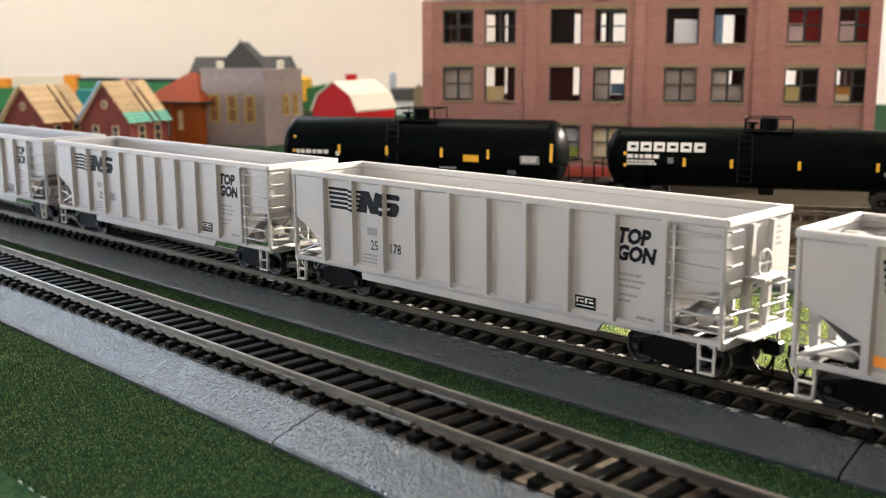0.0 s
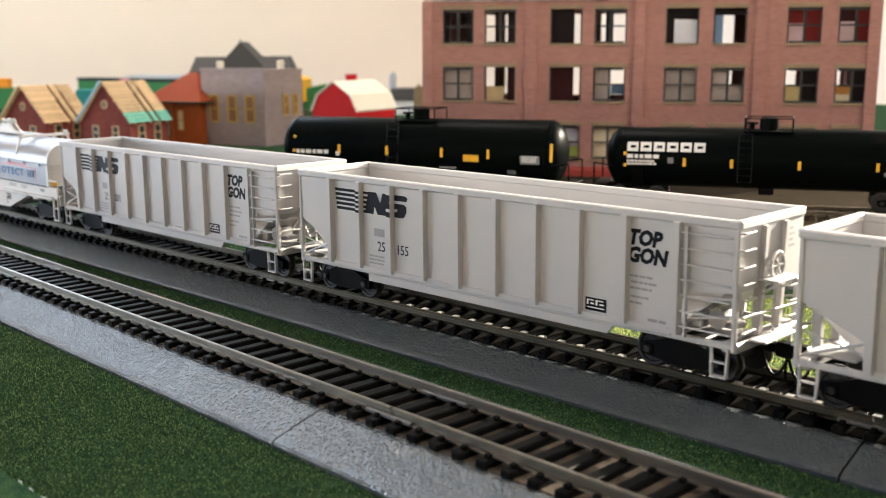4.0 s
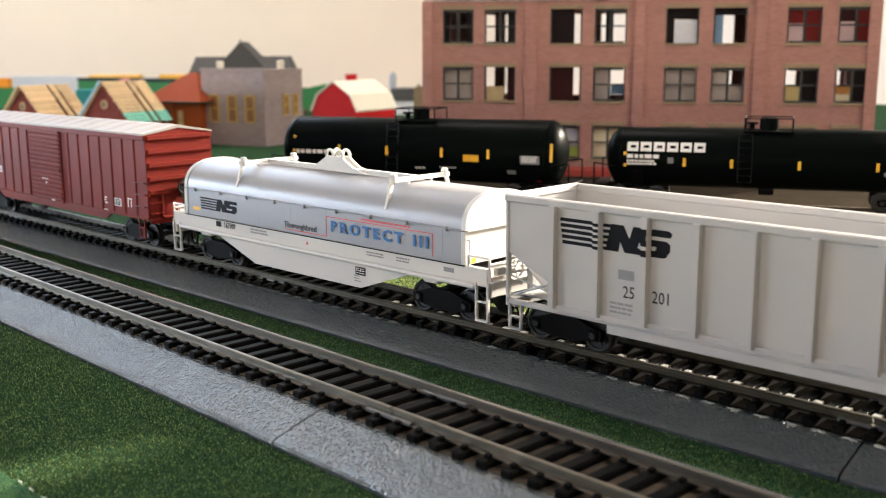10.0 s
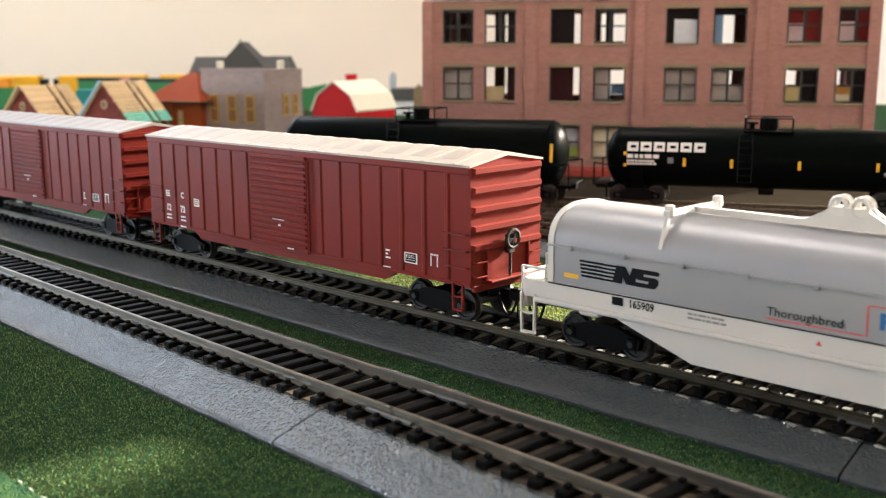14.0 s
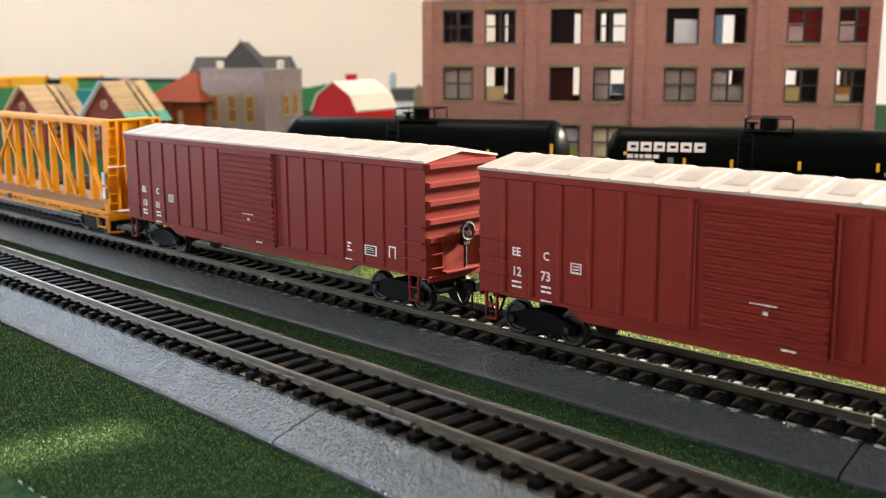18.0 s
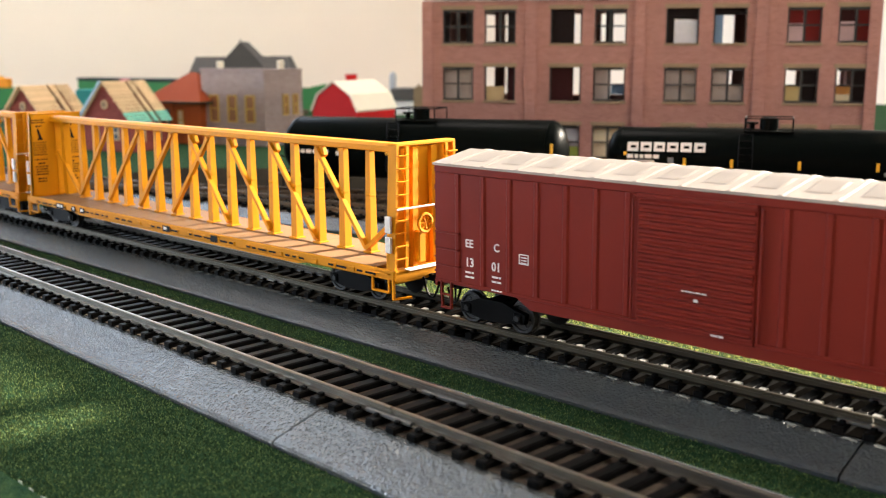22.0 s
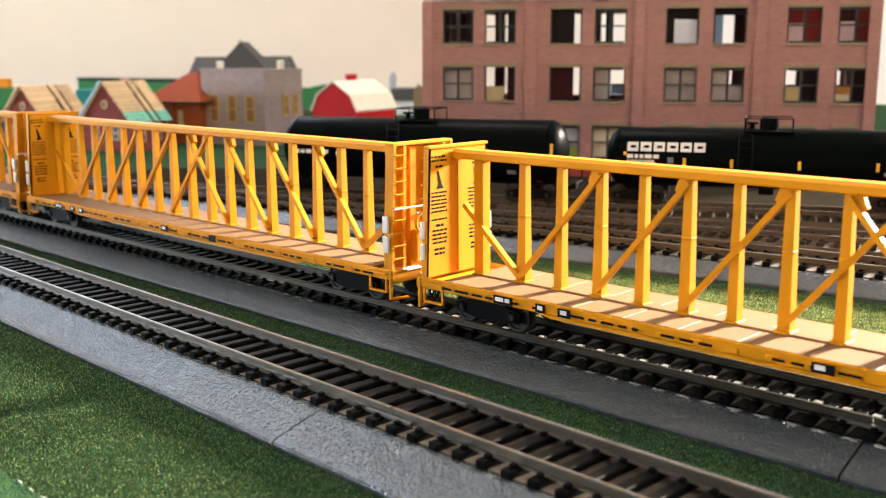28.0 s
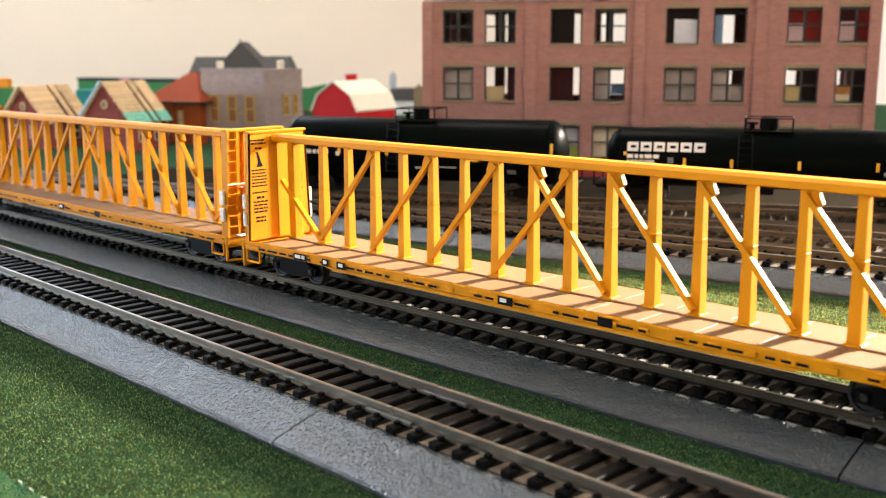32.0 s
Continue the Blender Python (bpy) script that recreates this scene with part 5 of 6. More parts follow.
# ---- tank cars on the siding ----
def tank_car(label, m, radius, axis_z, half, shift, marks, white, grey):
    car = thing("tank_car", label, "tank car", m, group="tank cars on the siding")
    rings = [(-half, 0.2), (-half + 0.0012, 0.55), (-half + 0.0032, 0.80), (-half + 0.0062, 0.955), (-half + 0.0090, 1.0)]
    rings = rings + [(-x, r) for x, r in reversed(rings)]
    tank = part("tank", Build().lathe([(x + shift, r * radius) for x, r in rings], (0, 0, axis_z), n=40), BLACK_TANK, car, "glossy black tank", 40)
    for x in (-half + 0.0088, half - 0.0088):
        part("weld_band", Build().lathe([(x + shift - 0.0006, radius + 0.0001), (x + shift + 0.0006, radius + 0.0001)], (0, 0, axis_z), n=40), BLACK_TANK, tank, smooth=40)
    part("strap", Build().lathe([(shift - 0.0110, radius + 0.00025), (shift - 0.0085, radius + 0.00025)], (0, 0, axis_z), n=40), BLACK_TANK, tank, smooth=40)
    top = axis_z + radius
    part("manway", Build().lathe([(top - 0.002, 0.0048), (top + 0.0052, 0.0048), (top + 0.0058, 0.0040)], (shift, 0, 0), "z", 16), BLACK_TANK, car, smooth=40)
    part("valve", Build().lathe([(top - 0.001, 0.0014), (top + 0.0024, 0.0014), (top + 0.0024, 0.0030), (top + 0.0034, 0.0030)], (shift - 0.0085, 0, 0), "z", 12), BLACK_TANK, car, smooth=40)
    part("walkway", Build().box(shift - 0.0125, shift + 0.0125, -0.0095, 0.0095, top - 0.0014, top - 0.0008), BLACK_TANK, car)
    rail = Build()
    for y in (-0.0095, 0.0095):
        for x in (-0.0120, 0.0, 0.0120):
            rail.rod((shift + x, y, top - 0.001), (shift + x, y, top + 0.0058), 0.00035, 5)
        rail.rod((shift - 0.0120, y, top + 0.0058), (shift + 0.0120, y, top + 0.0058), 0.00035, 5)
    for x in (-0.0120, 0.0120):
        rail.rod((shift + x, -0.0095, top + 0.0058), (shift + x, 0.0095, top + 0.0058), 0.00035, 5)
    part("handrail", rail, BLACK_PLASTIC, car)
    lad = Build()
    for s in (-1, 1):
        for x in (-0.0035, 0.0035):
            lad.rod((shift - 0.011 + x, s * (radius * 0.55 + 0.006), top - 0.002), (shift - 0.011 + x, s * (radius + 0.0008), axis_z - 0.011), 0.0004, 5)
        for i in range(8):
            f = i / 7
            y, z = s * ((radius * 0.55 + 0.006) * (1 - f) + (radius + 0.0008) * f), (top - 0.002) * (1 - f) + (axis_z - 0.011) * f
            lad.rod((shift - 0.0145, y, z), (shift - 0.0075, y, z), 0.0003, 5)
    part("ladder", lad, BLACK_PLASTIC, car)
    tc = half - 0.0180
    for s in (-1, 1):
        x = shift + s * tc
        part("saddle", Build().prism([(-0.0110, 0.0205), (0.0110, 0.0205), (0.0150, axis_z - 0.006), (-0.0150, axis_z - 0.006)], x - 0.0030, x + 0.0030), BLACK_PLASTIC, car)
        part("stub_sill", Build().box(*sorted((shift + s * (half + 0.006), shift + s * (half - 0.034))), -0.0030, 0.0030, 0.0180, 0.0215, 0.0004), BLACK_PLASTIC, car)
        part("end_platform", Build().box(*sorted((shift + s * (half + 0.0058), shift + s * (half - 0.0015))), -0.0150, 0.0150, 0.0208, 0.0216, 0.0002), BLACK_PLASTIC, car)
        r = Build()
        for y in (-0.0145, 0.0145):
            r.rod((shift + s * (half + 0.005), y, 0.0215), (shift + s * (half + 0.005), y, 0.0330), 0.0004, 5)
            r.rod((shift + s * (half + 0.005), y, 0.0330), (shift + s * (half - 0.020), y, 0.0300), 0.0004, 5)
            r.rod((shift + s * (half - 0.002), y, 0.0210), (shift + s * (half - 0.002), y, 0.0145), 0.0005, 5)
        part("end_railing", r, BLACK_PLASTIC, car)
        t = part("truck", TRUCK_MESH, BLACK_PLASTIC, car, "black plastic freight truck")
        t.location = (x, 0, RAIL_TOP)
        for dx in (-0.0102, 0.0102):
            w = part("wheelset", WHEEL_MESH, WHEEL, t)
            w.location = (dx, 0, WHEEL_R)
            k = part("bearing_cap", CAP_MESH, STEEL, t)
            k.location = (dx, 0, 0.0049)
    part("bottom_outlet", Build().box(shift - 0.004, shift + 0.004, -0.003, 0.003, axis_z - radius - 0.003, axis_z - radius + 0.002, 0.0006), BLACK_PLASTIC, car)

    def on_side(z):
        return -math.sqrt(max(0.0, radius ** 2 - (z - axis_z) ** 2)) - 0.0002

    def sheet(x0, x1, z0, z1):
        b = Build()
        b.add([(x, on_side(z) - o, z) for o in (0.0, 0.00012) for x in (x0, x1) for z in (z0, z1)], [(0, 1, 3, 2), (4, 5, 7, 6), (0, 1, 5, 4), (2, 3, 7, 6), (0, 2, 6, 4), (1, 3, 7, 5)])
        return b

    for x, zc, h in marks:
        x, zc = x + 0.0042, zc - 0.0010
        part("reflector", sheet(x - 0.0008, x + 0.0008, zc - h / 2, zc + h / 2), PAINT_YELLOW, car, "yellow reflector strip")
    for x0, x1, z0, z1, mat, what in white:
        part("marking", sheet(x0, x1, z0, z1), mat, car, what)
    b = Build()
    rnd = random.Random(int(half * 1e5))
    for x0, x1, z, n, h in grey:
        for i in range(n):
            x = x0
            while x < x1 - h:
                l = min(x1 - x, h * (0.8 + 1.6 * rnd.random()))
                q = sheet(x, x + l, z - i * h * 1.5 - h, z - i * h * 1.5)
                b.add(q.v, q.f)
                x += l + h * 0.4
    tagged(part("small_print", b, PAINT_WHITE, car), kind="stuff")
    return car


tank_car("glossy black tank car with yellow reflectors on the siding", pose(-0.4355, 0.4200, 0, 0, 0, 22.7), 0.0180, 0.0374, 0.0870, 0.0025,
         [(-0.0764, 0.0415, 0.0095), (-0.0465, 0.0390, 0.0052), (-0.0160, 0.0388, 0.0052), (0.0178, 0.0386, 0.0052), (0.0455, 0.0384, 0.0052), (0.0813, 0.0400, 0.0100)],
         [(0.0350, 0.0440, 0.0330, 0.0368, PAINT_YELLOW, "orange-yellow placard"), (0.0680, 0.0790, 0.0325, 0.0372, GREY_INK, "grey stencil panel"), (0.0600, 0.0650, 0.0265, 0.0288, GREY_INK, "grey stencil panel"), (0.0755, 0.0785, 0.0200, 0.0228, PAINT_RED, "red diamond placard")],
         [(-0.0705, -0.0475, 0.0372, 1, 0.0022), (-0.0445, -0.0415, 0.0365, 1, 0.0024), (0.0690, 0.0780, 0.0368, 3, 0.0008), (0.0200, 0.0300, 0.0295, 1, 0.0006), (0.0050, 0.0120, 0.0290, 1, 0.0012)])
lead = [(-0.0806 + i * 0.0070, -0.0806 + i * 0.0070 + 0.0058) for i in range(6)]
tank_car("black tank car with white block markings on the siding", pose(-0.2560, 0.5160, 0, 0, 0, 26.5), 0.0160, 0.0357, 0.0850, -0.0085,
         [(-0.0858, 0.0365, 0.0080), (-0.0545, 0.0355, 0.0045), (-0.0303, 0.0352, 0.0045), (0.0033, 0.0350, 0.0045), (0.0406, 0.0350, 0.0045)],
         [(a, b, 0.0399, 0.0446, PAINT_WHITE, "white block marking") for a, b in lead] + [(a + 0.0017, b - 0.0012, 0.0416, 0.0430, BLACK_TANK, "") for a, b in lead] + [(-0.0590, -0.0560, 0.0338, 0.0368, GREY_INK, "grey stencil panel"), (0.0480, 0.0580, 0.0295, 0.0315, GREY_INK, "grey stencil panel")],
         [(-0.0806, -0.0610, 0.0382, 1, 0.0020), (-0.0806, -0.0650, 0.0352, 2, 0.0010)])


# ---- the brick factory ----
def brick_material(name, base, dark, mortar, course):
    m = material(name, base, 0.8, second=dark, scale=120, amount=0.8)
    nt, b = m.node_tree, m.node_tree.nodes["Principled BSDF"]
    place = nt.nodes.new("ShaderNodeTexCoord")
    turn = nt.nodes.new("ShaderNodeVectorMath")
    turn.operation = "ADD"
    sep, comb, plus = nt.nodes.new("ShaderNodeSeparateXYZ"), nt.nodes.new("ShaderNodeCombineXYZ"), nt.nodes.new("ShaderNodeMath")
    nt.links.new(place.outputs["Object"], sep.inputs[0])
    nt.links.new(sep.outputs["X"], plus.inputs[0])
    nt.links.new(sep.outputs["Y"], plus.inputs[1])
    nt.links.new(plus.outputs[0], comb.inputs["X"])
    nt.links.new(sep.outputs["Z"], comb.inputs["Y"])
    tex = nt.nodes.new("ShaderNodeTexBrick")
    tex.inputs["Scale"].default_value = 1.0
    tex.inputs["Brick Width"].default_value, tex.inputs["Row Height"].default_value, tex.inputs["Mortar Size"].default_value = course * 3, course, course * 0.12
    tex.inputs["Mortar Smooth"].default_value = 0.3
    tex.inputs["Color1"].default_value, tex.inputs["Color2"].default_value, tex.inputs["Mortar"].default_value = (1, 1, 1, 1), (0.78, 0.74, 0.72, 1), (*mortar, 1)
    nt.links.new(comb.outputs[0], tex.inputs["Vector"])
    old = b.inputs["Base Color"].links[0].from_socket
    mul = nt.nodes.new("ShaderNodeMix")
    mul.data_type, mul.blend_type = "RGBA", "MULTIPLY"
    mul.inputs["Factor"].default_value = 0.85
    nt.links.new(old, mul.inputs["A"])
    nt.links.new(tex.outputs["Color"], mul.inputs["B"])
    nt.links.new(mul.outputs["Result"], b.inputs["Base Color"])
    bmp = nt.nodes.new("ShaderNodeBump")
    bmp.inputs["Distance"].default_value = 0.0002
    bmp.invert = True
    nt.links.new(tex.outputs["Fac"], bmp.inputs["Height"])
    nt.links.new(bmp.outputs[0], b.inputs["Normal"])
    return m


FACTORY_BRICK = brick_material("factory_brick", (0.375, 0.193, 0.155), (0.315, 0.160, 0.130), (1.25, 1.3, 1.3), 0.0014)
GREY_BRICK = brick_material("grey_brick", (0.40, 0.325, 0.31), (0.34, 0.27, 0.26), (1.2, 1.2, 1.2), 0.0016)
RED_BRICK = brick_material("cottage_brick", (0.26, 0.065, 0.05), (0.20, 0.05, 0.04), (1.25, 1.25, 1.25), 0.0018)
GLASS = bpy.data.materials.new("window_glass")
GLASS.use_nodes = True
g = GLASS.node_tree.nodes["Principled BSDF"]
g.inputs["Base Color"].default_value, g.inputs["Roughness"].default_value, g.inputs["Transmission Weight"].default_value, g.inputs["IOR"].default_value = (0.92, 0.93, 0.92, 1), 0.05, 1.0, 1.05

COLUMNS = [0.0267, 0.0592, 0.1092, 0.1422, 0.1945, 0.2286, 0.2805, 0.3157]
ROWS = [0.0116, 0.0553, 0.0984]
WIN_W, WIN_H = 0.0238, 0.0253
DEPTH, WIDTH, HEIGHT = 0.120, 0.3330, 0.1560
factory = thing("brick_factory", "brown brick factory building with hollow window openings", "factory", pose(-0.5845, 0.5707, 0.0008, 0, 0.45, 33.7))


def pierced(name, y0, y1, columns, rows, parent, mat):
    w = Build()
    z = 0.0
    for r in rows:
        w.box(0, WIDTH, y0, y1, z, r)
        x = 0.0
        for c in columns:
            w.box(x, c - WIN_W / 2, y0, y1, r, r + WIN_H)
            x = c + WIN_W / 2
        w.box(x, WIDTH, y0, y1, r, r + WIN_H)
        z = r + WIN_H
    w.box(0, WIDTH, y0, y1, z, HEIGHT)
    return part(name, w, mat, parent)


pierced("front_wall", 0.0, 0.003, COLUMNS, ROWS, factory, FACTORY_BRICK)
pierced("back_wall", DEPTH - 0.003, DEPTH, COLUMNS, ROWS, factory, FACTORY_BRICK)
for x in (0.0, WIDTH - 0.003):
    part("side_wall", Build().box(x + 0.0001, x + 0.0029, 0.003, DEPTH - 0.003, 0, HEIGHT), FACTORY_BRICK, factory)
part("roof", Build().box(0.003, WIDTH - 0.003, 0.003, DEPTH - 0.003, HEIGHT - 0.012, HEIGHT - 0.010), FRAME_BLACK, factory)
for z in (0.0440, 0.0880):
    part("storey_floor", Build().box(0.003, WIDTH - 0.003, 0.003, DEPTH - 0.003, z, z + 0.0015), CORK, factory)
part("cornice", Build().box(-0.002, WIDTH + 0.002, -0.0022, 0.0, HEIGHT - 0.004, HEIGHT, 0.0004), SANDSTONE, factory)
part("string_course", Build().box(0.0, WIDTH, -0.0012, -0.0001, 0.1302, 0.1310, 0.0002), PAINT_WHITE, factory)
for x in (0.003, 0.0830, 0.1637, 0.2505, 0.3285):
    part("pilaster", Build().box(x - 0.0042, x + 0.0042, -0.0018, -0.0001, 0, 0.1300, 0.0003), FACTORY_BRICK, factory)
OPEN = {(2, 2), (2, 4), (2, 5), (1, 1), (1, 2)}
for k, r in enumerate(ROWS):
    for j, c in enumerate(COLUMNS):
        x0, x1 = c - WIN_W / 2, c + WIN_W / 2
        win = part("window", Build().box(x0 - 0.0012, x1 + 0.0012, -0.0011, 0.0002, r + WIN_H, r + WIN_H + 0.0030, 0.0002), SANDSTONE, factory, "tan stone lintel and sill")
        part("sill", Build().box(x0 - 0.0010, x1 + 0.0010, -0.0014, 0.0002, r - 0.0018, r, 0.0002), SANDSTONE, win)
        if (k, j) not in OPEN:
            f = Build()
            for a, b_, d, e in ((x0, x0 + 0.0011, r, r + WIN_H), (x1 - 0.0011, x1, r, r + WIN_H), (x0 + 0.0016, x1 - 0.0016, r, r + 0.0015), (x0 + 0.0016, x1 - 0.0016, r + WIN_H - 0.0020, r + WIN_H),
                                (c - 0.0009, c + 0.0009, r + 0.0015, r + WIN_H - 0.0020)):
                f.box(a, b_, 0.0008, 0.0022, d, e)
            for a, b_ in ((x0 + 0.0016, c - 0.0011), (c + 0.0011, x1 - 0.0016)):
                f.box(a, b_, 0.0009, 0.0021, r + WIN_H * 0.5 - 0.0006, r + WIN_H * 0.5 + 0.0006)
            part("window_frame", f, FRAME_BLACK, win, "black window frame")
        else:
            f = Build()
            f.box(x0, x0 + 0.0012, 0.0008, 0.0022, r, r + WIN_H)
            f.box(x1 - 0.0012, x1, 0.0008, 0.0022, r, r + WIN_H)
            part("window_frame", f, FRAME_BLACK, win, "empty black window frame")
# added panels behind the openings: tints for things glimpsed inside, dark for unlit rooms
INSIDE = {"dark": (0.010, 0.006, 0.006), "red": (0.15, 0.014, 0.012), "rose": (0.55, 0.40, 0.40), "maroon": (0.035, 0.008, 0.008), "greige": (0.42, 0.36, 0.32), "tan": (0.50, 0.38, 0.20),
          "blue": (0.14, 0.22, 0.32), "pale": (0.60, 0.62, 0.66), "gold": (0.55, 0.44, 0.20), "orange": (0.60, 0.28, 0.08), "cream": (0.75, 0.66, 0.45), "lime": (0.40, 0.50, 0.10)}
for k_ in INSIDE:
    INSIDE[k_] = material("view_panel_" + k_, INSIDE[k_], 0.7, scale=300)
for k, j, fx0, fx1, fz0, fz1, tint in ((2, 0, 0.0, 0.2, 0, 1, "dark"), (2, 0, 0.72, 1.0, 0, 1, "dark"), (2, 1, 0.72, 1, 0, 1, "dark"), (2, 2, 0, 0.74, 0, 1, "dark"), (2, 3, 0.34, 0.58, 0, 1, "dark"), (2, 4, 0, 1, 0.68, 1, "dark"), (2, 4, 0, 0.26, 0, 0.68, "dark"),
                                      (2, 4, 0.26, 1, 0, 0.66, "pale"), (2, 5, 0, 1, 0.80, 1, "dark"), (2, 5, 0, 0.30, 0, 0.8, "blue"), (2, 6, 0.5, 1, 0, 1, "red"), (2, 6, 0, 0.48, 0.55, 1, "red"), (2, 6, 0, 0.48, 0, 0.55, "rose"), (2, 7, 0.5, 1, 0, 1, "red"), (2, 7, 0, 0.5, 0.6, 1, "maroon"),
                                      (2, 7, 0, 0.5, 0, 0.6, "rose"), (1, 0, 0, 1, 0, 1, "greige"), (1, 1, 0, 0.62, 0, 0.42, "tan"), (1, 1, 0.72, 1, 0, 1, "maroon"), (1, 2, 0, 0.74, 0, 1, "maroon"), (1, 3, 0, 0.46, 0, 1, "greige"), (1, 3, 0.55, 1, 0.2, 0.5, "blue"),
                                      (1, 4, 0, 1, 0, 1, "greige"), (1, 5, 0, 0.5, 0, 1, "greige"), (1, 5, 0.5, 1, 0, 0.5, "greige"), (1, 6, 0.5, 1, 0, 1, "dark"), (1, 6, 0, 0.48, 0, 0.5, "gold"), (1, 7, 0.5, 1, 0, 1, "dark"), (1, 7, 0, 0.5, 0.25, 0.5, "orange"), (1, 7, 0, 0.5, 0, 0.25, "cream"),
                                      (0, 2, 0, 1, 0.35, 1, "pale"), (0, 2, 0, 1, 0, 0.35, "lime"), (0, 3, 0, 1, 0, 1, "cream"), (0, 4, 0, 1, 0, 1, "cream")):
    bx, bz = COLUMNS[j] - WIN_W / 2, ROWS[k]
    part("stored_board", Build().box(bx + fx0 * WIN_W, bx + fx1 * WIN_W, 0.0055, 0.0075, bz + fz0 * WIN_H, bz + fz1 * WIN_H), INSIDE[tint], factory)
sign = thing("factory_sign", "black sign board with white border and bars", "sign", pose(-0.5845, 0.5707, 0.0008, 0, 0.45, 33.7))
part("board", Build().box(0.0155, 0.1400, -0.0032, -0.0013, 0.1300, 0.1434, 0.0002), FRAME_BLACK, sign)
sb = Build()
for a, b_, c, d in ((0.0158, 0.1351, 0.1302, 0.1307), (0.0158, 0.1351, 0.1427, 0.1432), (0.0158, 0.0163, 0.1307, 0.1427), (0.1346, 0.1351, 0.1307, 0.1427)):
    sb.box(a, b_, -0.0034, -0.0031, c, d)
part("border", sb, PAINT_WHITE, sign)
sb = Build()
x = 0.022
rnd = random.Random(6)
while x < 0.134:
    l = 0.003 + 0.0022 * rnd.random()
    sb.box(x, x + l, -0.0034, -0.0031, 0.1320, 0.1409)
    x += l + 0.0016 + (0.004 if rnd.random() < 0.15 else 0)
part("sign_bars", sb, PAINT_WHITE, sign)
dock = thing("loading_dock", "low red loading dock at the factory's foot", "loading dock", pose(-0.5845, 0.5707, 0, 0, 0, 33.7))
part("deck", Build().box(0.09, 0.25, -0.030, -0.004, 0.0, 0.0060, 0.0004), material("dock_red", (0.30, 0.05, 0.035), 0.7), dock)

# ---- the town ----
ROOF_TAN = material("tan_roof_boards", (0.62, 0.45, 0.26), 0.8, second=(0.52, 0.37, 0.20), scale=200, random_tint=0.15)
MINT = material("mint_roof_sheet", (0.18, 0.50, 0.38), 0.7, second=(0.22, 0.55, 0.43), scale=90)
PALE_BLUE = material("pale_blue_board", (0.42, 0.58, 0.68), 0.7)
ORANGE_WALL = material("orange_red_wall", (0.42, 0.10, 0.025), 0.7, second=(0.36, 0.08, 0.02), scale=90)
ORANGE_ROOF = material("orange_tile_roof", (0.26, 0.050, 0.014), 0.75, second=(0.21, 0.04, 0.012), scale=300, bump=0.0004, bump_scale=500)
DARK_GREEN = material("dark_green_eave", (0.045, 0.06, 0.04), 0.7)
YELLOW_FRAME = material("yellow_window_frame", (0.62, 0.42, 0.10), 0.7)
GREY_ROOF = material("grey_slate_roof", (0.075, 0.072, 0.068), 0.85, second=(0.10, 0.095, 0.09), scale=300, bump=0.0003, bump_scale=600)
BARN_RED = material("barn_red", (0.50, 0.012, 0.012), 0.6, second=(0.42, 0.01, 0.01), scale=80)
CREAM_ROOF = material("cream_barn_roof", (0.76, 0.70, 0.56), 0.7, second=(0.72, 0.65, 0.50), scale=90)
WHITE_WALL = material("white_siding", (0.72, 0.72, 0.71), 0.7)
FAR_GREEN = material("far_green", (0.05, 0.20, 0.07), 0.8)
FAR_BLACK = material("far_black", (0.02, 0.025, 0.022), 0.7)
FAR_ORANGE = material("far_orange", (0.75, 0.28, 0.03), 0.7)
FAR_TEAL = material("far_teal", (0.04, 0.25, 0.24), 0.7)
PINK = material("pink_board", (0.70, 0.28, 0.32), 0.7)
FAR_SILO = material("grey_silo_paint", (0.34, 0.36, 0.38), 0.6, second=(0.28, 0.30, 0.32), scale=90)
STREET = 14.6


def opening(parent, face, a0, a1, z0, z1, frame_mat, pane_mat, proud=0.0007):
    """A small framed window on a front face (y = 0) or a right face (x = face)."""
    f, p, t = Build(), Build(), 0.0011
    for u0, u1, w0, w1 in ((a0, a0 + t, z0, z1), (a1 - t, a1, z0, z1), (a0 + t, a1 - t, z0, z0 + t), (a0 + t, a1 - t, z1 - t, z1), (a0 + t, a1 - t, (z0 + z1) / 2 - t / 2, (z0 + z1) / 2 + t / 2)):
        if face is None:
            f.box(u0, u1, -proud, 0.0003, w0, w1)
        else:
            f.box(face - 0.0003, face + proud, u0, u1, w0, w1)
    if face is None:
        p.box(a0 + t, a1 - t, -0.0002, 0.0004, z0 + t, z1 - t)
    else:
        p.box(face - 0.0004, face + 0.0002, a0 + t, a1 - t, z0 + t, z1 - t)
    w = part("window", f, frame_mat, parent)
    part("pane", p, pane_mat, w)
    return w


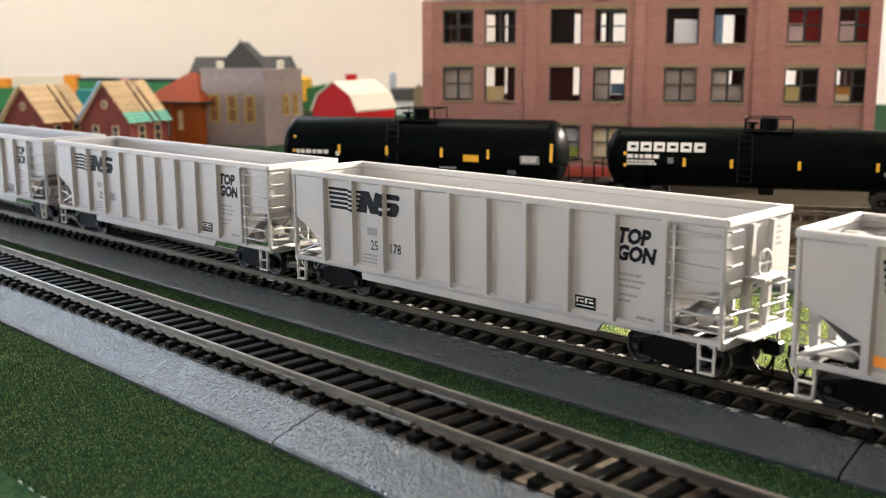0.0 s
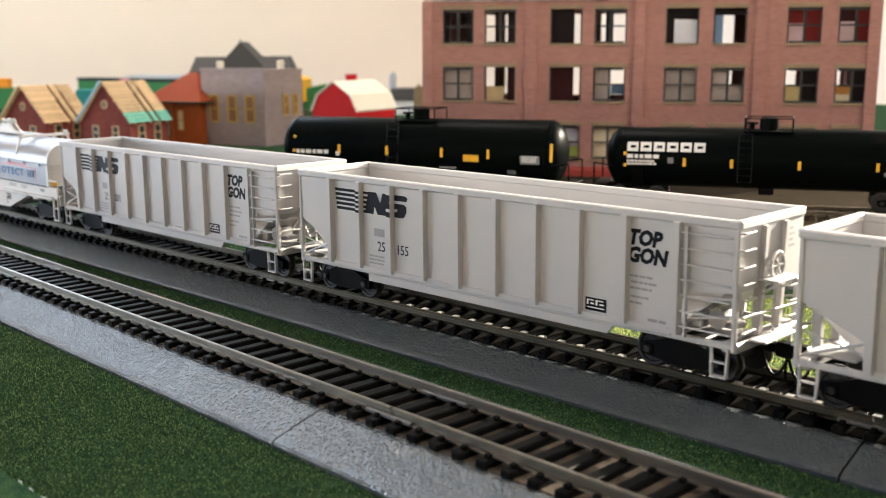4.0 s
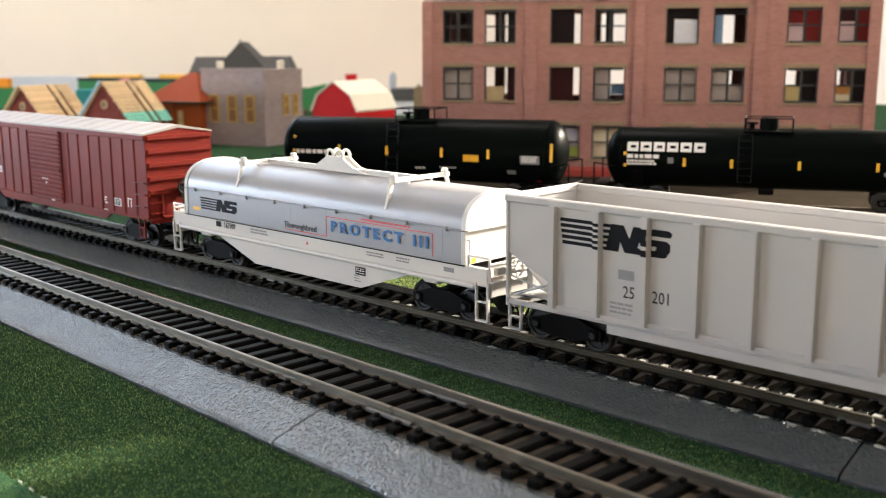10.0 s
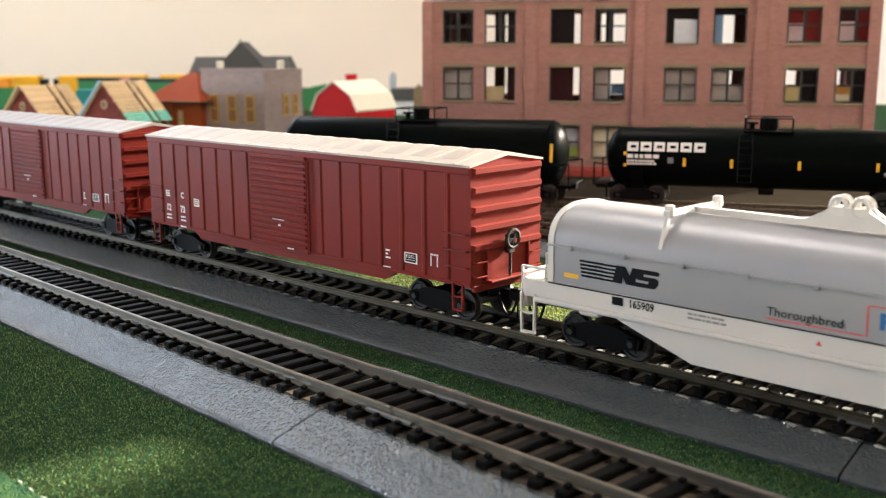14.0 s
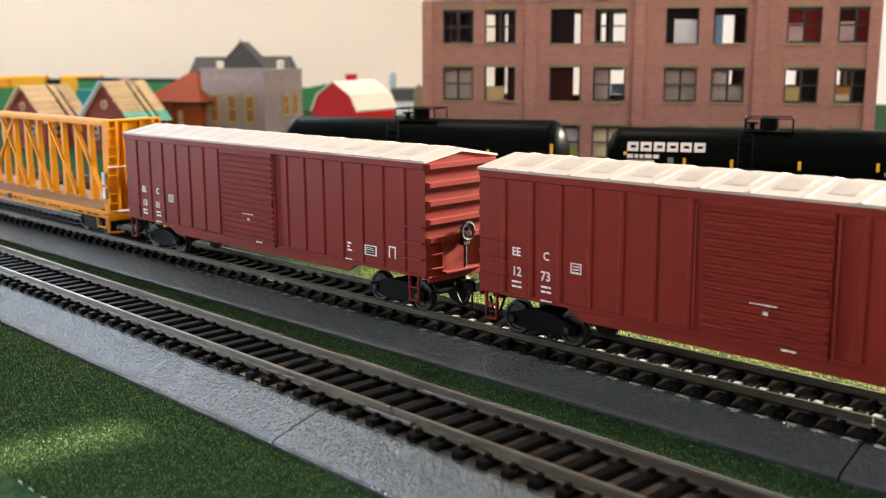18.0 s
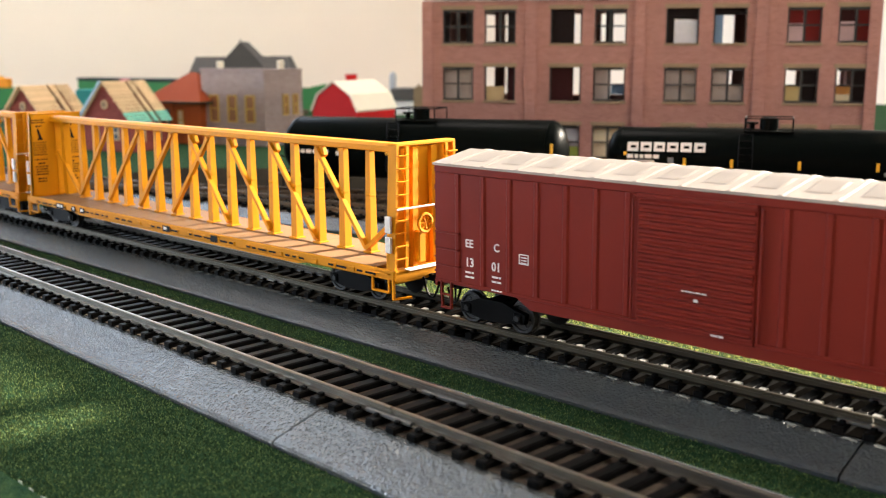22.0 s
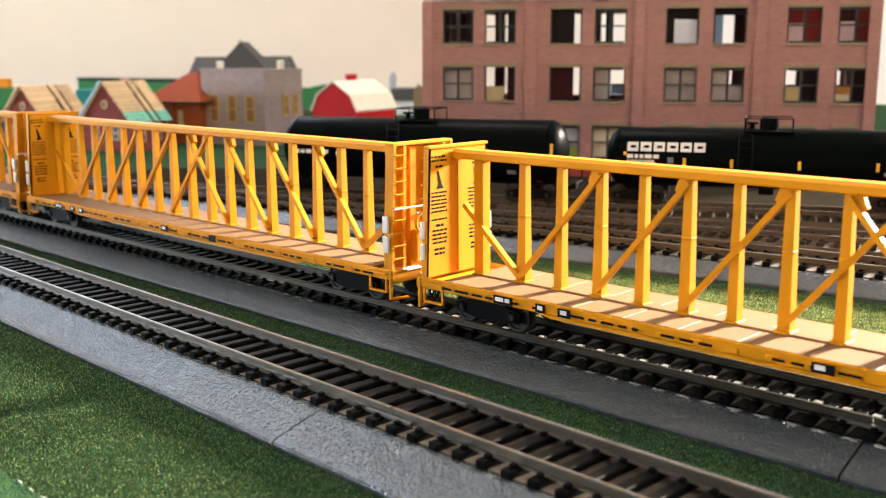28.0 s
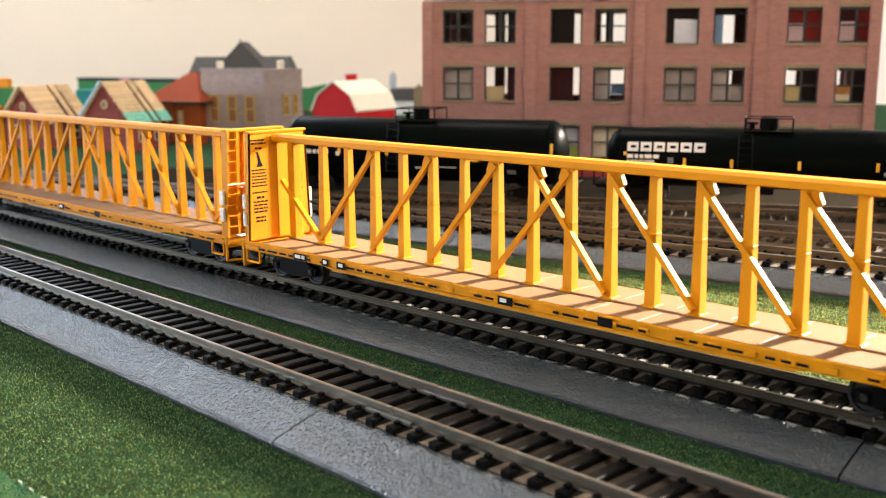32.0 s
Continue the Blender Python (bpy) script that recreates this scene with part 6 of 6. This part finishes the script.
def cottage(label, x, y, w, d, eave, ridge, mint):
    """A brick cottage whose front right corner stands at x, y; its gable faces the front."""
    h = thing("brick_cottage", label, "house", pose(x, y, 0, 0, 0, STREET), group="unfinished brick cottages")
    part("gable_wall", Build().prism([(-w, 0), (0, 0), (0, eave), (-w / 2, ridge), (-w, eave)], 0.0, 0.002, "y"), RED_BRICK, h)
    part("back_wall", Build().prism([(-w, 0), (0, 0), (0, eave), (-w / 2, ridge), (-w, eave)], d - 0.002, d, "y"), RED_BRICK, h)
    part("side_wall", Build().box(-0.002, -0.0001, 0.002, d - 0.002, 0, eave), RED_BRICK, h)
    part("side_wall", Build().box(-w + 0.0001, -w + 0.002, 0.002, d - 0.002, 0, eave), RED_BRICK, h)
    ang = math.atan2(ridge - eave, w / 2)
    length = math.hypot(ridge - eave, w / 2) + 0.006
    for s in (-1, 1):
        n = 12
        for i in range(n):
            f0, f1 = i / n, (i + 0.74) / n
            for a, b in ((-0.003 - 0.0006 * (i % 2), d * 0.52), (d * 0.58, d * 0.70), (d * 0.76, d + 0.003)):
                if s < 0 and a > 0:
                    continue
                end = b if s > 0 else d + 0.003
                p0, p1 = f0 * length, f1 * length
                q = [(-w / 2 + s * p * math.cos(ang), ridge + 0.0012 - p * math.sin(ang)) for p in (p0, p1)]
                mat = MINT if mint and s > 0 and f0 > 0.72 else ROOF_TAN
                nx, nz = s * math.sin(ang) * 0.0008, math.cos(ang) * 0.0008
                part("roof_board", Build().prism([q[0], q[1], (q[1][0] + nx, q[1][1] + nz), (q[0][0] + nx, q[0][1] + nz)], a, end, "y"), mat, h)
        for j in range(5):
            yy = 0.004 + j * (d - 0.008) / 4
            part("rafter", Build().bar((-w / 2, yy, ridge), (-w / 2 + s * (length - 0.001) * math.cos(ang), yy, ridge - (length - 0.001) * math.sin(ang)), 0.0014, 0.0014), ROOF_TAN, h)
    part("barge_board", Build().bar((-w / 2, -0.0045, ridge + 0.0016), (-w / 2 - length * math.cos(ang), -0.0045, ridge + 0.0016 - length * math.sin(ang)), 0.0012, 0.0024), PALE_BLUE if mint else ROOF_TAN, h)
    ring = Build().lathe([(-0.0012, 0.0030), (-0.0012, 0.0044), (0.0002, 0.0044), (0.0002, 0.0030)], (-w / 2, 0, eave + (ridge - eave) * 0.42), "y", 16)
    rw = part("round_window", ring, ROOF_TAN, h)
    part("pane", Build().lathe([(-0.0015, 0.0030), (-0.0013, 0.0030)], (-w / 2, 0, eave + (ridge - eave) * 0.42), "y", 14), SANDSTONE, rw)
    for a in (-w * 0.72, -w * 0.30):
        opening(h, None, a - 0.0045, a + 0.0045, eave * 0.36, eave * 0.82, ROOF_TAN, FRAME_BLACK)
    for a in (d * 0.2, d * 0.62):
        opening(h, 0.0, a, a + 0.009, eave * 0.30, eave * 0.85, ROOF_TAN, FRAME_BLACK)
    return h


cottage("red brick cottage with a tan half-boarded roof", -1.0093, 0.4589, 0.062, 0.054, 0.0285, 0.0610, False)
cottage("red brick cottage with tan and mint roof boards", -0.9126, 0.4978, 0.065, 0.050, 0.0305, 0.0655, True)

# orange station with a hipped roof
st = thing("station_house", "orange-red station house with a hipped tile roof", "house", pose(-0.9640, 0.5830, 0, 0, 0, STREET))
part("wall", Build().box(-0.034, 0.030, 0.0, 0.05, 0, 0.0430), ORANGE_WALL, st)
part("roof", Build().add([(-0.044, -0.010, 0.0445), (0.040, -0.010, 0.0445), (0.040, 0.060, 0.0445), (-0.044, 0.060, 0.0445), (-0.006, 0.025, 0.0735), (0.004, 0.025, 0.0735)],
                         [(0, 1, 5, 4), (1, 2, 5), (2, 3, 4, 5), (3, 0, 4), (3, 2, 1, 0)]), ORANGE_ROOF, st)
part("eave", Build().box(-0.0445, 0.0405, -0.0105, 0.0605, 0.0425, 0.0444, 0.0003), DARK_GREEN, st)
opening(st, None, -0.0240, -0.0130, 0.0060, 0.0360, DARK_GREEN, material("station_pane", (0.22, 0.25, 0.17), 0.4))
opening(st, None, -0.0020, 0.0060, 0.0140, 0.0350, YELLOW_FRAME, CREAM_ROOF)
for xx in (-0.034, -0.009):
    part("pier", Build().box(xx - 0.0018, xx + 0.0018, -0.0016, -0.0001, 0, 0.0425, 0.0003), ORANGE_WALL, st)
# grey brick house
gh = thing("grey_brick_house", "grey brick town house with yellow window frames", "house", pose(-0.8615, 0.6184, 0, 0, 0, STREET))
part("wall", Build().box(-0.083, 0, 0, 0.062, 0, 0.0745), GREY_BRICK, gh)
part("roof", Build().box(-0.082, -0.001, 0.001, 0.061, 0.0746, 0.0752), GREY_ROOF, gh)
for b_ in (Build().box(-0.084, 0.001, -0.001, 0.002, 0.0747, 0.0780, 0.0003), Build().box(-0.002, 0.001, 0.002, 0.062, 0.0747, 0.0770, 0.0003), Build().box(-0.084, -0.081, 0.002, 0.062, 0.0747, 0.0770, 0.0003)):
    part("parapet", b_, GREY_BRICK, gh)
part("corner_strip", Build().box(-0.0010, 0.0012, -0.0012, 0.0012, 0, 0.0745, 0.0003), GREY_BRICK, gh)
LIT_PANE = material("amber_pane", (0.30, 0.13, 0.05), 0.35, second=(0.20, 0.10, 0.05), scale=300)
for a in (-0.066, -0.042, -0.0185):
    opening(gh, None, a - 0.0060, a + 0.0060, 0.0235, 0.0510, YELLOW_FRAME, LIT_PANE, 0.0012)
for a in (0.029, 0.045):
    opening(gh, 0.0, a, a + 0.0080, 0.0300, 0.0510, YELLOW_FRAME, LIT_PANE, 0.0012)
for xx, yy, hh in ((-0.074, 0.02, 0.0090), (-0.014, 0.045, 0.0095)):
    part("chimney", Build().lathe([(0.0750, 0.0036), (0.0750 + hh, 0.0040), (0.0750 + hh + 0.001, 0.0030)], (xx, yy, 0), "z", 14), CREAM_ROOF, gh, "cream round vent", 40)
# dark-roofed house behind
dh = thing("slate_roof_house", "large house with a dark slate roof and gable", "house", pose(-1.1285, 0.7734, 0, 0, 0, 44.6))
part("wall", Build().box(-0.058, 0.058, 0, 0.09, 0, 0.066), WHITE_WALL, dh)
part("roof", Build().add([(-0.068, -0.006, 0.060), (0.066, -0.006, 0.060), (0.066, 0.096, 0.060), (-0.068, 0.096, 0.060), (-0.062, 0.030, 0.0885), (0.058, 0.030, 0.0885), (0.058, 0.060, 0.0885), (-0.062, 0.060, 0.0885)],
                         [(0, 1, 5, 4), (1, 2, 6, 5), (2, 3, 7, 6), (3, 0, 4, 7), (4, 5, 6, 7), (3, 2, 1, 0)]), GREY_ROOF, dh)
part("gable", Build().prism([(-0.034, 0.0700), (0.034, 0.0700), (0.018, 0.0890), (0.0, 0.1075), (-0.018, 0.0890)], 0.012, 0.070, "y"), GREY_ROOF, dh)
part("finial", Build().rod((0, 0.012, 0.106), (0, 0.012, 0.1105), 0.0008, 6), GREY_ROOF, dh)
# red barn
bn = thing("red_barn", "bright red barn with a cream gambrel roof", "barn", pose(-0.9650, 0.8292, 0, 0, 0, STREET))
gam = [(-0.068, 0.0), (0, 0.0), (0, 0.022), (-0.009, 0.0405), (-0.034, 0.0570), (-0.059, 0.0405), (-0.068, 0.022)]
part("gable_wall", Build().prism(gam, 0.0, 0.085, "y"), BARN_RED, bn)
for p, q in zip(gam[2:6], gam[3:7]):
    along = Vector((q[0] - p[0], 0, q[1] - p[1])).normalized()
    out = Vector((along.z, 0, -along.x)) * 0.0016
    part("roof_slope", Build().prism([(p[0] - along.x * 0.001, p[1] - along.z * 0.001), (q[0] + along.x * 0.001, q[1] + along.z * 0.001), (q[0] + out.x, q[1] + out.z), (p[0] + out.x, p[1] + out.z)], -0.003, 0.088, "y"), CREAM_ROOF, bn)
# white house at the factory's flank
wh = thing("white_house", "small white house with a grey roof and silo", "house", pose(-1.1293, 1.0850, 0, 0, 0, 44.6))
part("wall", Build().box(-0.045, 0.01, 0, 0.05, 0, 0.022), WHITE_WALL, wh)
part("roof", Build().prism([(-0.048, 0.021), (0.013, 0.021), (0.006, 0.0385), (-0.036, 0.0385)], -0.003, 0.053, "y"), GREY_ROOF, wh)
part("silo", Build().lathe([(0, 0.0052), (0.056, 0.0052), (0.061, 0.0036), (0.0635, 0.001)], (-0.034, 0.02, 0), "z", 16), FAR_SILO, wh, "grey silo", 40)
solid("tan_shed", Build().prism([(-0.006, 0), (0.006, 0), (0.006, 0.050), (0.0, 0.056), (-0.006, 0.050)], 0, 0.02, "y"), SANDSTONE, "narrow tan shed beside the factory", "shed", m=pose(-0.8715, 0.8427, 0, 0, 0, 44.6))
# far things along the wall
fc = thing("green_boxcar", "dark green and black freight car standing far off", "boxcar", pose(-1.55, 0.85, 0, 0, 0, 7))
part("body", Build().box(-0.145, 0.135, 0, 0.034, 0.012, 0.0490, 0.0005), FAR_GREEN, fc)
part("roof", Build().box(-0.146, 0.136, -0.0005, 0.0345, 0.0491, 0.0540, 0.0005), FAR_BLACK, fc)
part("underframe", Build().box(-0.135, 0.125, 0.004, 0.030, 0.0, 0.0119), FAR_BLACK, fc)
for nm, xx, yy, zz, w, hgt, mat, lab in (("green_crate", -1.8290, 0.7550, 0, 0.060, 0.0365, FAR_GREEN, "low green box standing by the wall"), ("orange_crate", -1.8255, 0.7585, 0.0366, 0.020, 0.0165, FAR_ORANGE, "small orange box on the green box"),                                          ("teal_crate", -1.2908, 0.6429, 0, 0.024, 0.0480, FAR_TEAL, "teal box behind the cottages"), ("pink_crate", -1.3972, 0.7551, 0, 0.009, 0.0570, PINK, "small pink box behind the cottages")):
    solid(nm, Build().box(-w / 2, w / 2, 0, 0.02, 0, hgt, 0.001), mat, lab, "box", m=pose(xx, yy, zz, 0, 0, 44.6))
solid("green_mound", Build().prism([(-0.05, 0), (0.05, 0), (0.03, 0.030), (0.0, 0.044), (-0.035, 0.036)], 0, 0.05, "y"), FAR_GREEN, "green mound behind the barn", "mound", m=pose(-1.2688, 1.0194, 0, 0, 0, 44.6))
rt = thing("red_trailer", "small red and white trailer far behind the barn", "trailer", pose(-1.3185, 1.1195, 0, 0, 0, 44.6))
part("body", Build().box(-0.008, 0.010, 0, 0.012, 0.040, 0.0570, 0.0006), BARN_RED, rt)
part("frame", Build().box(-0.018, 0.018, 0.001, 0.011, 0.0, 0.0398, 0.0006), WHITE_WALL, rt)


# ---- a second freight train on the far side of the layout ----
def far_car(label, length, body_mat, kind):
    """A small car seen over the roofs: x along it, z from the rail."""
    car = thing("far_freight_car", label, "freight car", group="cars of the far train")
    h = length / 2
    if kind == "container":
        part("box", Build().box(-h, h, -0.0155, 0.0155, 0.011, 0.0465, 0.0006), body_mat, car)
        for e in (-1, 1):
            part("end_frame", Build().box(*sorted((e * (h + 0.0004), e * (h - 0.020))), -0.0162, 0.0162, 0.0105, 0.0475, 0.0005), FAR_ORANGE, car, "orange end frame")
    elif kind == "hopper":
        prof = [(-h, 0.030), (-h + 0.020, 0.0425), (-h + 0.030, 0.0445), (h - 0.030, 0.0445), (h - 0.020, 0.0425), (h, 0.030), (h - 0.025, 0.012), (-h + 0.025, 0.012)]
        part("body", Build().prism(prof, -0.0150, 0.0150, "y"), body_mat, car)
        part("roof_walk", Build().box(-h + 0.02, h - 0.02, -0.0040, 0.0040, 0.0446, 0.0454), body_mat, car)
    elif kind == "flat":
        part("deck", Build().box(-h, h, -0.0150, 0.0150, 0.0105, 0.0135, 0.0004), body_mat, car)
        for e in (-1, 1):
            part("bulkhead", Build().box(*sorted((e * h, e * (h - 0.003))), -0.0145, 0.0145, 0.0136, 0.0270, 0.0004), body_mat, car)
    else:
        part("body", Build().box(-h, h, -0.0150, 0.0150, 0.0105, 0.0440, 0.0006), body_mat, car)
        part("roof", Build().prism([(-0.0152, 0.0441), (0.0152, 0.0441), (0.0100, 0.0462), (-0.0100, 0.0462)], -h - 0.0003, h + 0.0003), body_mat, car)
        for e in (-1, 1):
            part("end_hood", Build().box(*sorted((e * (h + 0.0002), e * (h + 0.0120))), -0.0100, 0.0100, 0.0105, 0.0400, 0.0006), FAR_BLACK, car, "black end hood")
    part("underframe", Build().box(-h + 0.004, h - 0.004, -0.0050, 0.0050, 0.0070, 0.0104), FAR_BLACK, car)
    for x in (-h + 0.018, h - 0.018):
        t = part("truck", TRUCK_MESH, BLACK_PLASTIC, car)
        t.location = (x, 0, 0)
        for dx in (-0.0102, 0.0102):
            w = part("wheelset", WHEEL_MESH, WHEEL, t)
            w.location = (dx, 0, WHEEL_R)
    return car


FAR_YELLOW = material("far_yellow_paint", (0.70, 0.36, 0.02), 0.6, second=(0.62, 0.30, 0.02), scale=60)
FAR_GREY = material("far_grey_paint", (0.52, 0.54, 0.57), 0.6, second=(0.46, 0.48, 0.51), scale=60)
FAR_CREAM = material("far_cream_paint", (0.70, 0.60, 0.45), 0.6, second=(0.64, 0.54, 0.40), scale=60)
# (car, its middle along the line at the start); the cars roll towards smaller values
FAR_TRAIN = [
    (far_car("cream container car with orange end frames", 0.175, FAR_CREAM, "container"), 0.064),
    (far_car("low orange flat car with short bulkheads", 0.170, FAR_ORANGE, "flat"), 0.273),
    (far_car("pale grey covered hopper car with sloped ends", 0.225, FAR_GREY, "hopper"), 0.525),
    (far_car("yellow freight car with black end hoods", 0.092, FAR_YELLOW, "hood"), 0.692),
    (far_car("long yellow freight car with black end hoods", 0.160, FAR_YELLOW, "hood"), 0.856),
    (far_car("short yellow freight car with black end hoods", 0.072, FAR_YELLOW, "hood"), 1.003),
]
# the far line: it comes from behind the slate-roofed house, runs past the gap between the roofs and bends round to the front
FAR_LINE = [Vector(p) for p in ((-1.215, 0.900), (-1.33, 1.03), (-1.46, 1.115), (-1.60, 1.115), (-1.72, 1.045), (-1.83, 0.940), (-1.95, 0.824), (-2.04, 0.715), (-2.10, 0.60), (-2.135, 0.48), (-2.15, 0.36), (-2.15, 0.24), (-2.15, 0.10), (-2.15, -0.10))]


def far_place(d):
    """Place and heading on the far line, d metres on from where it first comes out behind the roofs at the left."""
    lengths = [(q - p).length for p, q in zip(FAR_LINE, FAR_LINE[1:])]
    d = sum(lengths[:6]) - d
    k = 0
    while k < len(lengths) - 1 and d > lengths[k]:
        d -= lengths[k]
        k += 1
    way = (FAR_LINE[k + 1] - FAR_LINE[k]).normalized()
    return FAR_LINE[k] + way * d, way


def far_pose(d):
    (p, a), (q, b) = far_place(d + 0.04), far_place(d - 0.04)
    mid, way = (p + q) / 2, q - p
    return pose(mid.x, mid.y, 0.0085, 0, 0, math.degrees(math.atan2(way.y, way.x)))


bed = Build()
for p, q in zip(FAR_LINE, FAR_LINE[1:]):
    bed.bar((p.x, p.y, 0.0030), (q.x, q.y, 0.0030), 0.036, 0.0060)
far_track = thing("far_track", "brown curved track behind the town", "railway track")
part("roadbed", bed, CORK, far_track)
for off in (-0.00915, 0.00915):
    rail = Build()
    for p, q in zip(FAR_LINE, FAR_LINE[1:]):
        n = Vector((-(q - p).y, (q - p).x)).normalized() * off
        rail.bar((p.x + n.x, p.y + n.y, 0.0072), (q.x + n.x, q.y + n.y, 0.0072), 0.0012, 0.0026)
    part("rail", rail, YARD_RAIL, far_track)


# ---- what moves ----
for beam_x in (-0.9482, -1.2314):
    copy = copy_thing(FIRST_BEAM, pose(0, 0, 0))
    TRAIN.append((copy, beam_x))
    for bogie in copy.children:
        if bogie.name.startswith("truck"):
            for axle in bogie.children:
                if axle.name.startswith("wheelset"):
                    WHEELSETS.append((axle, axle.location.x))


def travelled(t):
    """How far the train has rolled along x at t, in metres from its place at 16 s."""
    u = t - 16.0
    return 4.72609e-02 * u + 3.11359e-05 * u ** 2 - 1.77913e-06 * u ** 3 - 7.57265e-08 * u ** 4 + 5.08321e-09 * u ** 5


def motions():
    for car, x in TRAIN:
        walk(car, [(t, pose(x + travelled(t), TRAIN_Y, RAIL_TOP)) for t in range(0, 33, 2)])
    for car, d in FAR_TRAIN:
        walk(car, [(t, far_pose(d - 0.023 - 0.0468 * t)) for t in range(0, 33)])
    turns = [(i * 0.128, math.degrees((travelled(i * 0.128) - travelled(0)) / WHEEL_R)) for i in range(251)]
    for wheelset, x in WHEELSETS:
        walk(wheelset, [(t, pose(x, 0, WHEEL_R, 0, a, 0)) for t, a in turns])


motions()
